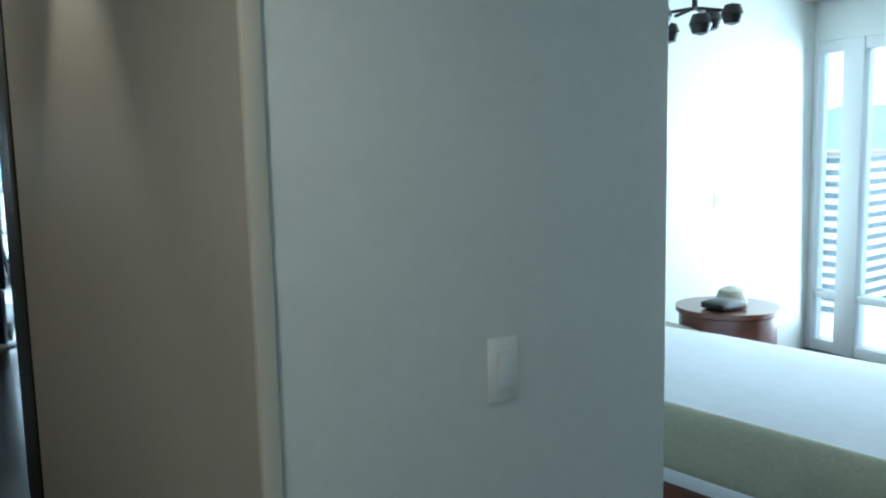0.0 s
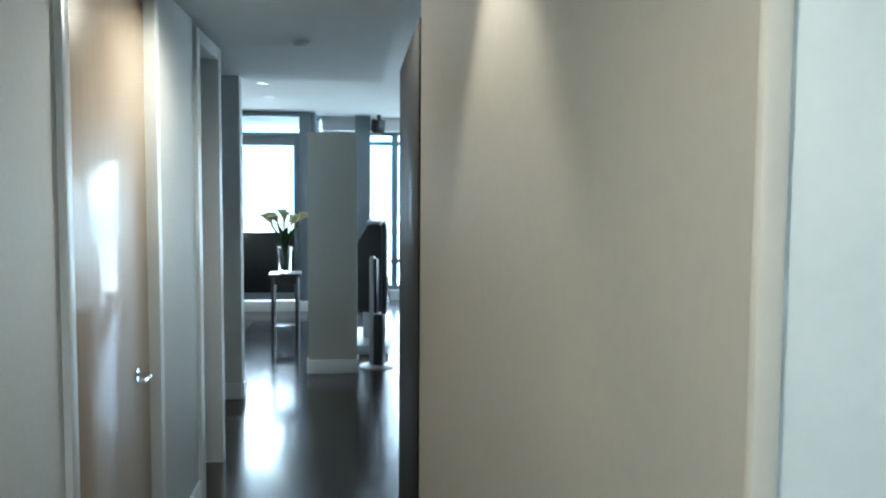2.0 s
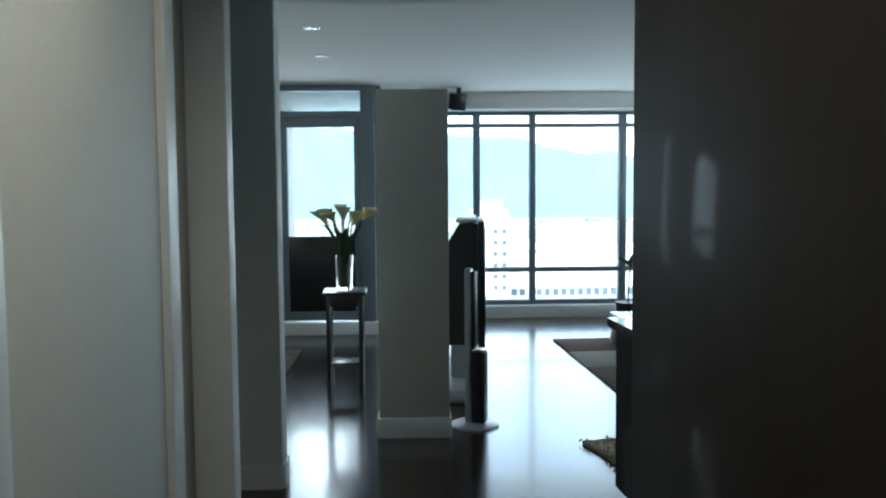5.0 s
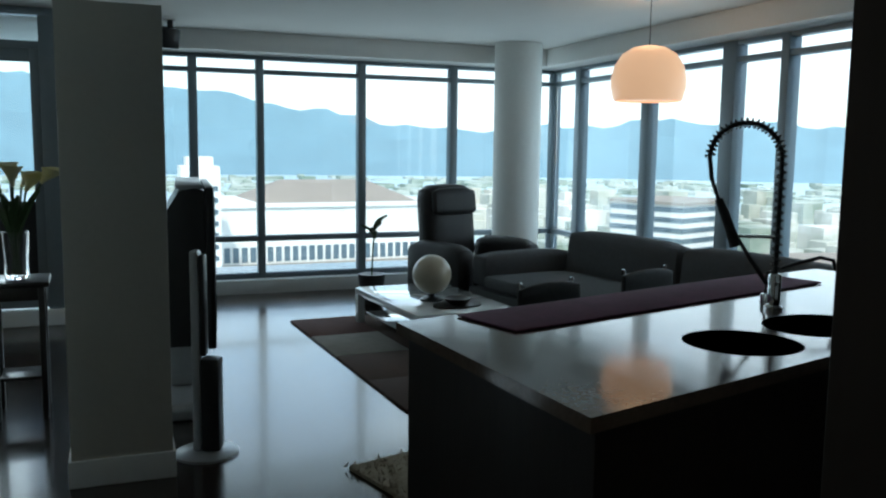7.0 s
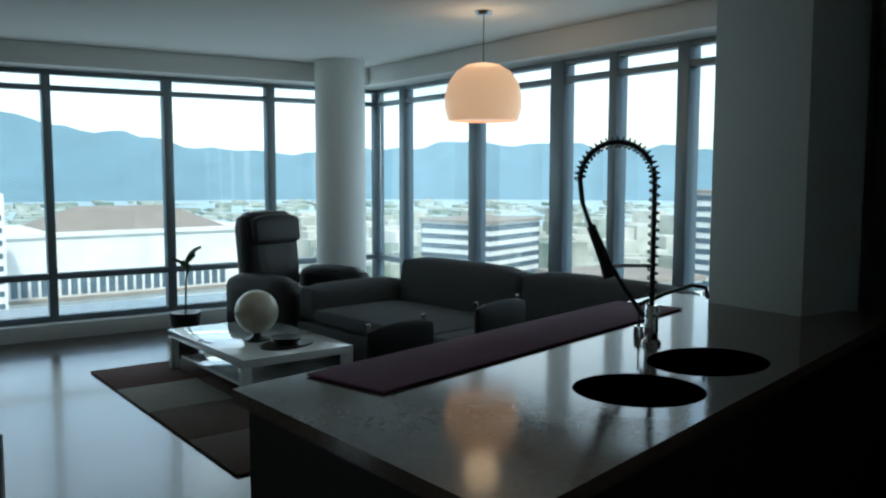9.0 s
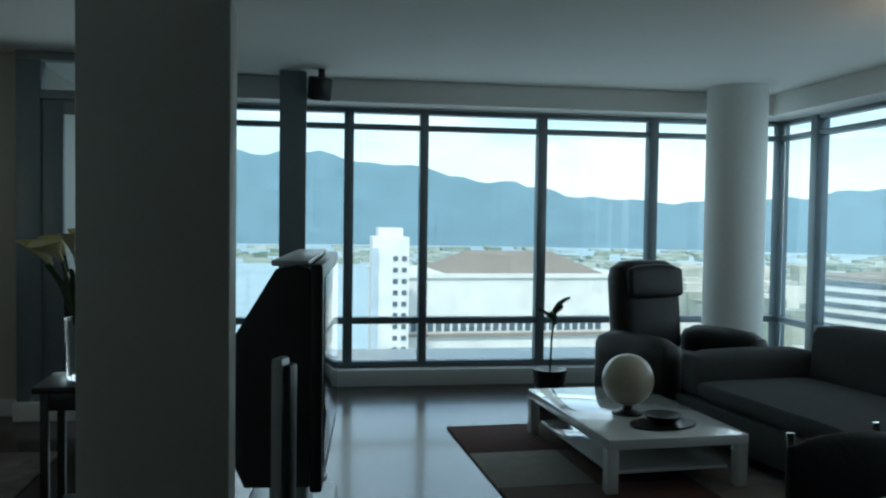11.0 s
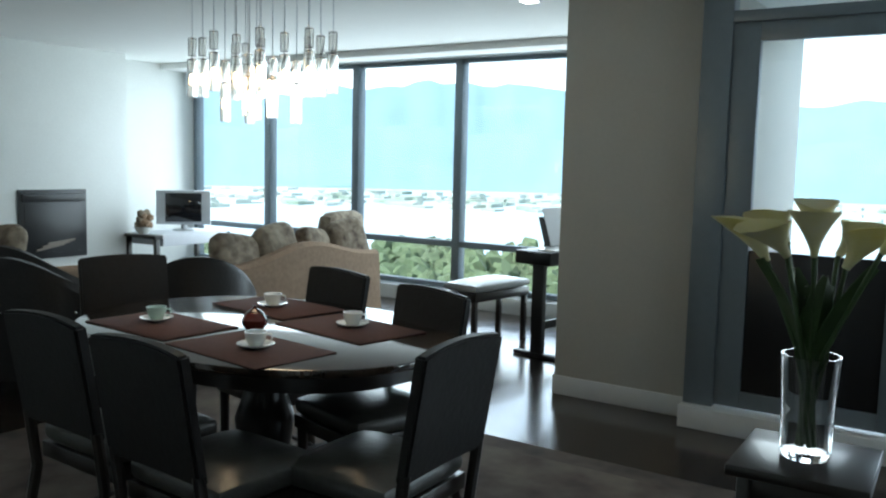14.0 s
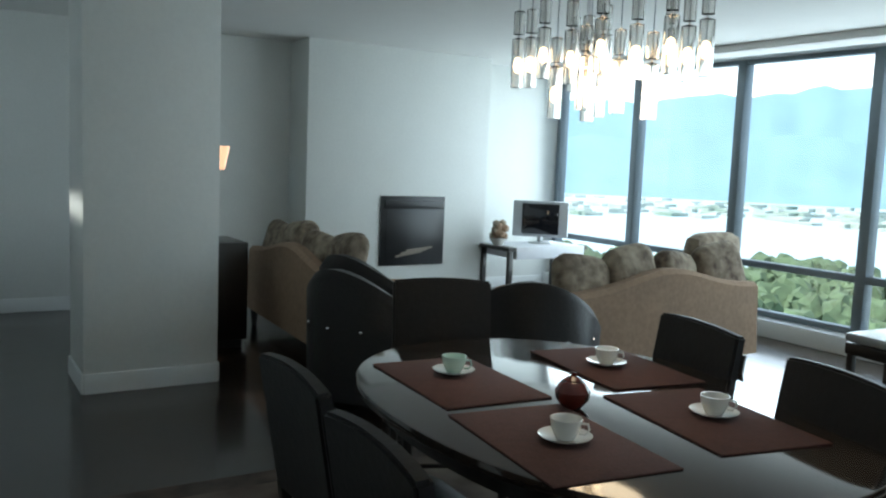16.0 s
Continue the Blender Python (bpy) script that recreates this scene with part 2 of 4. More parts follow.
def prism(outline, z0, z1, bevel=0.0, bm=None):
    """An upright solid on a plan outline."""
    bm = bm or bmesh.new()
    lo = [bm.verts.new((x, y, z0)) for x, y in outline]
    hi = [bm.verts.new((x, y, z1)) for x, y in outline]
    n = len(lo)
    fs = [bm.faces.new(lo[::-1]), bm.faces.new(hi)] + [bm.faces.new((lo[i], lo[(i + 1) % n], hi[(i + 1) % n], hi[i])) for i in range(n)]
    bmesh.ops.recalc_face_normals(bm, faces=fs)
    if bevel:
        bmesh.ops.bevel(bm, geom=[e for f in fs[:2] for e in f.edges], offset=bevel, segments=2, affect="EDGES", profile=0.5)
    return bm


def cushion(x0, y0, z0, x1, y1, z1, soft=0.06, m=None):
    """A padded block with rounded edges and a slightly swollen top."""
    bm = bmesh.new()
    add_box(bm, x0, y0, z0, x1, y1, z1)
    bmesh.ops.subdivide_edges(bm, edges=bm.edges[:], cuts=5, use_grid_fill=True)
    c = Vector(((x0 + x1) / 2, (y0 + y1) / 2, (z0 + z1) / 2))
    h = Vector((abs(x1 - x0) / 2, abs(y1 - y0) / 2, abs(z1 - z0) / 2))
    s = min(soft, min(h) * 0.98)
    for v in bm.verts:
        d = v.co - c
        core = Vector([max(-h[i] + s, min(h[i] - s, d[i])) for i in range(3)])
        out = d - core
        if out.length > 1e-6:
            out = out.normalized() * s
        puff = (1 - (d.x / h.x) ** 2) * (1 - (d.y / h.y) ** 2) * (0.018 if d.z > 0 else 0)
        v.co = c + core + out + Vector((0, 0, puff))
    if m:
        bm.transform(m)
    return bm


def finish(ob, smooth=True):
    if smooth:
        for p in ob.data.polygons:
            p.use_smooth = True
        try:
            ob.data.set_sharp_from_angle(angle=radians(35))
        except Exception:
            pass
    return ob


def part(name, bm, material, parent=None, label=""):
    me = bpy.data.meshes.new(name)
    bmesh.ops.recalc_face_normals(bm, faces=bm.faces[:])
    bm.to_mesh(me)
    bm.free()
    me.materials.append(material)
    ob = new(name, me)
    finish(ob)
    if parent:
        ob.parent = parent
    if label:
        ob["label"] = label
    return ob


def thing(name, label, category, m=None, group="", kind=""):
    e = new(name)
    e.empty_display_size = 0.1
    if m:
        e.matrix_world = m
    return tagged(e, label, category, group, kind)


def structure(name, bm, material, label, category):
    return tagged(part(name, bm, material), label, category, kind="structure")


# ---- the shell ----
structure("floor", boxed(-8.6, -1.7, -0.2, 5.6, 14.2, 0.0, bevel=0), M_FLOOR, "glossy dark espresso oak plank floor", "floor")
structure("ceiling", boxed(-8.6, 6.95, CEIL, 5.6, 14.2, CEIL + 0.2, bevel=0), M_CEIL, "smooth matt off-white painted ceiling", "ceiling")
structure("ceiling_kitchen", boxed(1.03, 1.3, CEIL, 6.6, 6.95, CEIL + 0.2, bevel=0), M_CEIL, "off-white painted ceiling over the kitchen", "ceiling")
structure("ceiling_hall", boxed(-5.2, -1.7, HALLCEIL, 1.03, 6.95, CEIL + 0.2, bevel=0), M_CEIL, "lower off-white painted hall ceiling", "ceiling")
structure("ceiling_bedroom", boxed(1.03, -1.7, HALLCEIL, 6.6, 1.3, CEIL + 0.2, bevel=0), M_CEIL, "white painted bedroom ceiling", "ceiling")
structure("floor_bedroom", boxed(5.6, -1.7, -0.2, 6.6, 4.3, 0.0, bevel=0), M_FLOOR, "dark oak bedroom floor edge", "floor")


def wall(name, x0, y0, x1, y1, z0, z1, material=M_WHITE, label="smooth white painted wall", skirting=""):
    w = structure(name, boxed(x0, y0, z0, x1, y1, z1, bevel=0.003), material, label, "wall")
    t, h = 0.014, 0.12
    for side in skirting:
        d = {"e": (x1, y0, x1 + t, y1), "w": (x0 - t, y0, x0, y1), "n": (x0, y1, x1, y1 + t), "s": (x0, y0 - t, x1, y0)}[side]
        structure("baseboard", boxed(d[0], d[1], 0.0, d[2], d[3], h, bevel=0.004), M_TRIM, "white painted square-edged baseboard", "baseboard")
    return w


# hall, left side: wall with two doors
wall("wall_hall_west_1", -0.1, -1.6, 0.05, 2.76, 0, HALLCEIL)
wall("wall_hall_west_2", -0.1, 3.82, 0.05, 4.63, 0, HALLCEIL, skirting="e")
wall("wall_hall_south", -0.1, -1.7, 6.6, -1.6, 0, CEIL)
wall("wall_dining_south", -8.2, 6.73, -0.02, 6.88, 0, CEIL, skirting="se")
wall("wall_side_passage_west", -2.0, 3.2, -1.9, 6.73, 0, HALLCEIL)
wall("wall_side_passage_south", -2.0, 3.1, -0.1, 3.2, 0, HALLCEIL)


def door(name, y0, y1, label):
    d = thing(name, label, "door", kind="structure")
    part("leaf", boxed(-0.02, y0 + 0.03, 0.01, 0.025, y1 - 0.03, 2.29, bevel=0.003), M_MAPLE, d)
    for a, b in ((y0 - 0.02, y0 + 0.04), (y1 - 0.04, y1 + 0.02)):
        part("jamb", boxed(-0.11, a, 0, 0.07, b, 2.36, bevel=0.004), M_TRIM, d, "white painted door jamb")
    part("head", boxed(-0.11, y0 + 0.04, 2.295, 0.068, y1 - 0.04, 2.36, bevel=0.004), M_TRIM, d, "white painted door head")
    h = part("door_handle", lathe([(0.0, 0), (0.026, 0), (0.026, 0.008), (0.0, 0.009)], 20), M_CHROME, d, "chrome lever door handle")
    h.matrix_basis = pose(0.026, y1 - 0.24, 0.89, 0, 90, 0)
    lever = part("lever", tube([(0, 0, 0.005), (0, 0, 0.05), (0, -0.02, 0.055), (0, -0.12, 0.055)], 0.008), M_CHROME, h)
    return d


door("door_1", 2.76, 3.82, "closed pale maple door with chrome lever handle in white casing")
d2 = thing("door_2", "tall white cased side doorway with brown door standing inside", "door", kind="structure")
for a, b in ((4.63, 4.71), (5.26, 5.34)):
    part("jamb", boxed(-0.12, a, 0, 0.07, b, 2.36, bevel=0.004), M_TRIM, d2)
part("head", boxed(-0.12, 4.71, 2.29, 0.068, 5.26, 2.36, bevel=0.004), M_TRIM, d2)
part("leaf", boxed(-0.09, 4.72, 0.01, -0.05, 5.25, 2.28), M_BEIGE, d2, "taupe painted door leaf")
wall("wall_hall_west_3", -0.14, 4.4, -0.12, 5.4, 0, HALLCEIL)

# hall, right side
structure("wall_beige", prism([(1.25, 1.31), (1.36, 1.31), (1.36, 2.95), (1.032, 2.95), (1.2475, 1.19), (1.25, 1.19)], 0, CEIL), M_BEIGE, "warm beige painted hall wall", "wall")
wall("wall_switch", 1.262, 1.19, 2.0, 1.31, 0, CEIL, label="pale greenish white wall with a light switch")
structure("trim_corner", boxed(1.232, 1.181, 0.0, 1.262, 1.2, HALLCEIL - 0.002, bevel=0.006), mat("cream_corner_paint", (0.6, 0.55, 0.47), 0.5, grain=0.05, scale=20), "narrow cream corner trim", "trim")
wall("wall_kitchen_west", 1.36, 1.31, 1.5, 2.95, 0, CEIL)
wall("wall_bedroom_west", 1.9, 1.31, 2.0, 4.15, 0, CEIL)
wall("wall_bedroom_north", 1.9, 4.15, 6.4, 4.28, 0, CEIL, label="bright white bedroom wall")
wall("wall_kitchen_east", 5.3, 4.28, 5.42, 6.9, 0, CEIL)
wall("wall_kitchen_north", 4.36, 6.8, 5.42, 6.92, 0, CEIL)

# dining and sitting room
wall("wall_west", -8.2, 6.88, -8.05, 13.9, 0, CEIL, skirting="e")
wall("wall_chimney_breast", -8.05, 10.4, -7.6, 12.45, 0, CEIL, skirting="e")
wall("wall_west_pillar", -5.78, 8.1, -5.26, 8.88, 0, CEIL, skirting="esn", label="free-standing white wall end with baseboard")
wall("wall_pier", -1.8, 11.35, -0.95, 13.9, 0, CEIL, M_GREIGE, label="greige painted wall pier between windows", skirting="sw")
structure("baseboard_step", boxed(-0.948, 11.16, 0, 0.34, 11.335, 0.125, bevel=0.006), M_TRIM, "white painted plinth under the balcony door", "baseboard")
col = structure("wall_tv_pillar", boxed(0.42, 7.555, 0, 0.835, 7.75, 2.04, bevel=0.004), M_GREIGE, "free-standing grey-white pillar below ceiling height", "wall")
structure("baseboard_pillar", boxed(0.408, 7.543, 0, 0.847, 7.762, 0.12, bevel=0.005), M_TRIM, "white baseboard round the pillar", "baseboard")
wall("wall_kitchen_pier", 3.93, 6.32, 4.36, 6.8, 0, CEIL, label="grey-white square wall pier by the counter")

# soffits over the windows
structure("ceiling_soffit_north", boxed(0.36, 11.9, 2.34, 5.34, 12.45, CEIL - 0.002, bevel=0.004), M_CEIL, "dropped painted soffit over the windows", "soffit")
structure("ceiling_soffit_east", boxed(4.95, 6.93, 2.34, 5.34, 11.898, CEIL - 0.002, bevel=0.004), M_CEIL, "dropped painted soffit over the windows", "soffit")
structure("ceiling_soffit_dining", boxed(-8.048, 13.25, 2.455, -1.802, 13.95, CEIL - 0.002, bevel=0.004), M_CEIL, "shallow dropped soffit over the dining windows", "soffit")
structure("column_round", lathe([(0.24, 0), (0.24, CEIL - 0.001)], 48, (4.48, 11.62, 0)), M_WHITE, "smooth round grey-white structural column", "column")


# ---- windows ----
def window(name, a, b, posts, z0, z1, rails, label, along="x", at=0.0, frame_paint=M_ALU, depth=0.12):
    """Glazed wall between a and b along one axis, with posts, rails and a pane in each field."""
    w = thing(name, label, "window", kind="structure")

    def bar(nm, u0, u1, v0, v1, d0, d1, material=frame_paint):
        dims = (u0, at + d0, v0, u1, at + d1, v1) if along == "x" else (at + d0, u0, v0, at + d1, u1, v1)
        return part(nm, boxed(*dims, bevel=0 if material is M_GLASS else 0.004), material, w)

    for p, pw in posts:
        bar("mullion", p - pw / 2, p + pw / 2, z0, z1, -depth / 2, depth / 2)
    for z, h in rails:
        bar("rail", a, b, z - h / 2, z + h / 2, -depth / 2 + 0.012, depth / 2 - 0.012)
    edges = sorted([a] + [p for p, _ in posts if a < p < b] + [b])
    levels = sorted([z0] + [z for z, _ in rails] + [z1])
    for u0, u1 in zip(edges, edges[1:]):
        for v0, v1 in zip(levels, levels[1:]):
            if v1 - v0 > 0.06:
                g = bar("pane", u0 + 0.004, u1 - 0.004, v0 + 0.004, v1 - 0.004, -0.004, 0.004, M_GLASS)
                g.visible_shadow = False
    return w


window("window_north", 0.3, 5.34, [(0.33, 0.07), (1.35, 0.08), (1.99, 0.07), (3.03, 0.08), (4.05, 0.08), (5.3, 0.1)], 0.15, 2.34,
       [(0.165, 0.05), (0.54, 0.055), (2.19, 0.045), (2.325, 0.04)], "floor-to-ceiling window wall with grey aluminium mullions", at=12.34)
structure("window_sill_north", boxed(0.3, 12.17, 0, 5.28, 12.44, 0.14, bevel=0.006), M_TRIM, "low white painted sill box under the windows", "sill")
window("window_east", 6.93, 12.28, [(11.74, 0.1), (10.5, 0.12), (9.36, 0.16), (8.75, 0.08), (8.1, 0.1), (7.55, 0.08), (6.97, 0.08)], 0.15, 2.34,
       [(0.165, 0.05), (0.54, 0.055), (2.19, 0.045), (2.325, 0.04)], "floor-to-ceiling corner window with grey aluminium mullions", along="y", at=5.3)
structure("window_sill_east", boxed(5.17, 6.93, 0, 5.4, 12.16, 0.14, bevel=0.006), M_TRIM, "low white painted sill box under the windows", "sill")
window("window_dining", -8.05, -1.8, [(-8.02, 0.06), (-6.76, 0.09), (-5.43, 0.09), (-4.11, 0.09), (-2.85, 0.09), (-1.84, 0.08)], 0.16, 2.455,
       [(0.18, 0.05), (0.61, 0.06), (2.435, 0.04)], "floor-to-ceiling window wall with grey aluminium mullions", at=13.8)
structure("window_sill_dining", boxed(-8.05, 13.62, 0, -1.802, 13.9, 0.15, bevel=0.006), M_TRIM, "low white painted sill box under the windows", "sill")
structure("wall_return", boxed(0.24, 11.3, 0, 0.3, 12.4, CEIL, bevel=0.003), M_ALU, "grey aluminium window return", "trim")

# balcony door
bd = thing("door_balcony", "grey aluminium glazed balcony door with dark lower panel", "door", kind="structure")
for x0, x1 in ((-0.94, -0.78), (0.1, 0.238)):
    part("jamb", boxed(x0, 11.22, 0.126, x1, 11.34, 2.46), M_ALU, bd)
for x0, x1 in ((-0.78, -0.64), (0.03, 0.1)):
    part("stile", boxed(x0, 11.24, 0.14, x1, 11.3, 2.2), M_ALU, bd)
part("head", boxed(-0.78, 11.22, 2.2, 0.1, 11.34, 2.26), M_ALU, bd)
part("top_rail", boxed(-0.64, 11.24, 2.1, 0.03, 11.3, 2.2), M_ALU, bd)
part("bottom_rail", boxed(-0.64, 11.24, 0.14, 0.03, 11.3, 0.23), M_ALU, bd)
part("transom_bar", boxed(-0.94, 11.22, 2.46, 0.238, 11.34, 2.518), M_ALU, bd)
part("lower_panel", boxed(-0.64, 11.255, 0.23, 0.03, 11.29, 1.0), M_BLACK, bd, "dark opaque lower panel")
for dims in ((-0.64, 11.265, 1.0, 0.03, 11.275, 2.1), (-0.78, 11.265, 2.26, 0.1, 11.275, 2.46)):
    g = part("pane", boxed(*dims, bevel=0), M_GLASS, bd)
    g.visible_shadow = False
structure("post_dark", boxed(0.8, 11.62, 0, 1.0, 11.82, CEIL - 0.001, bevel=0.006), M_ALU, "dark grey square metal post by the window", "post")

# bedroom window wall
wall("wall_bedroom_east", 6.3, -1.7, 6.4, 1.0, 0, CEIL)
window("window_bedroom", 1.0, 4.15, [(1.03, 0.06), (2.3, 0.09), (3.84, 0.16), (4.13, 0.04)], 0.0, 2.24, [(0.04, 0.08), (0.42, 0.05), (2.2, 0.08)],
       "white framed bedroom balcony window", along="y", at=6.34, frame_paint=M_TRIM)
structure("wall_bedroom_lintel", boxed(6.28, 1.0, 2.24, 6.42, 4.15, CEIL, bevel=0.003), M_WHITE, "white wall above the bedroom window", "wall")


# ---- the world outside ----
structure("ground", boxed(-4900, -4900, -95.5, 4900, 4900, -95, bevel=0), M_WATER, "pale blue harbour water far below", "ground")


def ridge(name, crest, dist, seed, share=1.0, base=-95):
    """Mountain range: crest gives (bearing to the west of north, height in degrees), in order of bearing."""
    rnd = random.Random(seed)
    bm = bmesh.new()
    ph = [rnd.uniform(0, 6.3) for _ in range(6)]
    n, prev = 240, None
    for i in range(n + 1):
        deg = crest[0][0] + (crest[-1][0] - crest[0][0]) * i / n
        up = float(np.interp(deg, [c[0] for c in crest], [c[1] for c in crest])) * share
        up += 0.16 * math.sin(0.9 * deg + ph[0]) + 0.1 * math.sin(2.1 * deg + ph[1]) + 0.05 * math.sin(4.7 * deg + ph[2]) + 0.025 * math.sin(11 * deg + ph[3])
        h, a = dist * math.tan(radians(max(0.2, up))), radians(deg)
        cols = []
        for k in range(7):
            u = k / 6
            d = dist * (0.84 + 0.16 * u + (0.005 * math.sin(2.3 * deg + 0.7 * k + ph[4]) + 0.002 * math.sin(6.1 * deg - 0.6 * k + ph[5])) * (k not in (0, 6)))
            cols.append(bm.verts.new((-math.sin(a) * d, math.cos(a) * d, base + (h - base) * u ** 1.25)))
        if prev:
            for k in range(6):
                bm.faces.new((prev[k], cols[k], cols[k + 1], prev[k + 1]))
        prev = cols
    range_ob = structure(name, bm, M_MOUNT, "forested mountain range on the horizon, blue haze painted into its colour", "mountain")
    range_ob.data.set_sharp_from_angle(angle=math.pi)
    return range_ob


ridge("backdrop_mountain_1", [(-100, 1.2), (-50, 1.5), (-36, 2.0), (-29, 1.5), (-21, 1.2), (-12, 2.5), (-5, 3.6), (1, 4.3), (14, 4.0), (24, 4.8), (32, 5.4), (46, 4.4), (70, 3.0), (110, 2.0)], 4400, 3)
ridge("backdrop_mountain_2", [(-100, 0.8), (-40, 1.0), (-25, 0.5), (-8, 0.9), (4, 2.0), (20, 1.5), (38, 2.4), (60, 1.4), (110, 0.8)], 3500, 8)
far = bmesh.new()
rnd = random.Random(5)
for i in range(900):
    a, d = radians(rnd.uniform(-85, 80)), rnd.uniform(1700, 2700)
    x, y, s = -math.sin(a) * d, math.cos(a) * d, rnd.uniform(8, 28)
    add_box(far, x - s, y - s, -95, x + s, y + s, -95 + rnd.uniform(3, 11))
tagged(part("far_town", far, mat("far_shore_mix", (0.5, 0.52, 0.48), 0.9, grain=0.7, scale=0.02, color2=(0.14, 0.2, 0.15))), "pale far shore town across the water", "town", kind="stuff")
wood = bmesh.new()
for i in range(500):
    a, d = radians(rnd.uniform(18, 62)), rnd.uniform(520, 900)
    x, y, s = -math.sin(a) * d, math.cos(a) * d, rnd.uniform(5, 11)
    r = bmesh.ops.create_icosphere(wood, subdivisions=2, radius=s, matrix=Matrix.Translation((x, y, -92 + s * 0.6)))
    for v in r["verts"]:
        v.co += Vector((rnd.uniform(-3, 3), rnd.uniform(-3, 3), rnd.uniform(-3, 4)))
tagged(part("far_wood", wood, M_TREES), "dark green park trees along the water", "trees", kind="stuff")


def building(name, x, y, w, d, top, floors, turn, material, label, cols=7, roof=M_ROOF):
    b = thing(name, label, "building", pose(x, y, -95, 0, 0, turn))
    h = top + 95
    part("wall", boxed(-w / 2, -d / 2, 0, w / 2, d / 2, h, bevel=0), material, b)
    part("roof", boxed(-w / 2 - 0.6, -d / 2 - 0.6, h, w / 2 + 0.6, d / 2 + 0.6, h + 1.2, bevel=0), roof, b)
    fh = h / floors
    for k in range(max(0, floors - 14), floors):
        me = part("window_band", boxed(-w / 2 - 0.25, -d / 2 - 0.25, k * fh + fh * 0.35, w / 2 + 0.25, d / 2 + 0.25, k * fh + fh * 0.82, bevel=0), M_TOWER, b)
    return b


hb = thing("hall_building", "long white waterfront hall with arcades and brown hipped roof", "building", pose(60, 284, -95, 0, 0, 3))
part("wall", boxed(-39, -22, 0, 39, 22, 78, bevel=0), M_TOWN, hb)
part("cornice", boxed(-39.8, -22.8, 78, 39.8, 22.8, 79.2, bevel=0), M_TOWN, hb)
for z0, z1 in ((61.5, 66), (50, 54.5), (40, 44), (30, 34)):
    for k in range(24):
        part("window", boxed(-31 + 2.6 * k, -22.3, z0, -29.3 + 2.6 * k, -21.9, z1, bevel=0), M_TOWER, hb)
    part("ledge", boxed(-33, -23.2, z0 - 1.6, 33, -22, z0 - 0.7, bevel=0), M_ROOF, hb)
building("tower_block", 190, 260, 34, 30, -17, 22, 20, M_TOWN, "pale tower block with blue window bands")
building("tower_block", 150, 150, 30, 26, -24, 20, -12, M_TOWN, "white office tower with glass bands")
building("tower_block", 260, 190, 40, 30, -6, 24, 8, M_TOWN, "beige apartment tower with banded floors")
st_b = thing("tower_block", "slim white tower with small windows by the water", "building", pose(21.5, 240, -95))
part("wall", boxed(-5, -6.5, 0, 5, 6.5, 91, bevel=0), M_TOWN, st_b)
part("roof", boxed(-3.4, -5, 91, 3.4, 5, 93.5, bevel=0), M_TOWN, st_b)
for k in range(16):
    for x in (0.6, 3.0):
        part("window", boxed(x, -6.7, 38 + 3.1 * k, x + 1.3, -6.4, 39.3 + 3.1 * k, bevel=0), M_TOWER, st_b)
part("corner_glazing", boxed(-5.2, -6.75, 20, -3.4, -6.4, 88, bevel=0), mat("pale_blue_glazing", (0.45, 0.52, 0.58), 0.3, grain=0.15, scale=0.3), st_b)
building("tower_block", 300, 70, 44, 40, -12, 22, 8, M_TOWN, "pale city block among others")
building("tower_block", 220, 30, 34, 40, -28, 20, 0, M_TOWN, "low pale city block")

roofm = bmesh.new()
lo = [roofm.verts.new(p) for p in ((-20, -20, 79.2), (32, -20, 79.2), (32, 20, 79.2), (-20, 20, 79.2))]
hi = [roofm.verts.new(p) for p in ((-8, -3, 85.5), (20, -3, 85.5), (20, 3, 85.5), (-8, 3, 85.5))]
roofm.faces.new(lo[::-1]), roofm.faces.new(hi)
for i in range(4):
    roofm.faces.new((lo[i], lo[(i + 1) % 4], hi[(i + 1) % 4], hi[i]))
part("roof", roofm, M_ROOF, hb, "brown-grey hipped roof")
city = bmesh.new()
for i in range(520):
    a, d = radians(rnd.uniform(-88, -16)), rnd.uniform(330, 1500)
    x, y, s, h = -math.sin(a) * d, math.cos(a) * d, rnd.uniform(7, 20), rnd.uniform(6, 38)
    add_box(city, x - s, y - s, -95, x + s, y + s * rnd.uniform(0.6, 1.3), -95 + h)
tagged(part("city_blocks", city, mat("mixed_city_concrete", (0.66, 0.62, 0.55), 0.8, grain=0.6, scale=0.02, color2=(0.2, 0.24, 0.19))), "dense pale low city blocks", "city", kind="stuff")


# ---- hall and fittings ----
def switch(m, label):
    s = thing("light_switch", label, "switch", m)
    part("plate", boxed(-0.029, -0.006, -0.054, 0.029, 0, 0.054, bevel=0.003), M_CHINA, s)
    part("rocker", boxed(-0.012, -0.011, -0.03, 0.012, -0.006, 0.03, bevel=0.002), M_TRIM, s)
    return s


switch(pose(1.64, 1.19, 1.228), "white rocker light switch on the hall wall")
switch(pose(5.32, 4.15, 1.16), "white rocker light switch on the bedroom wall")


def downlight(x, y, z, label="round white recessed ceiling downlight"):
    d = thing("downlight", label, "ceiling light", pose(x, y, z), group="ceiling downlights")
    part("ring", lathe([(0.032, -0.006), (0.05, -0.008), (0.055, 0), (0.032, 0)], 24), M_TRIM, d)
    part("lens", lathe([(0.0, -0.003), (0.032, -0.003), (0.032, 0), (0, 0)], 20), M_SPOT, d)
    return d


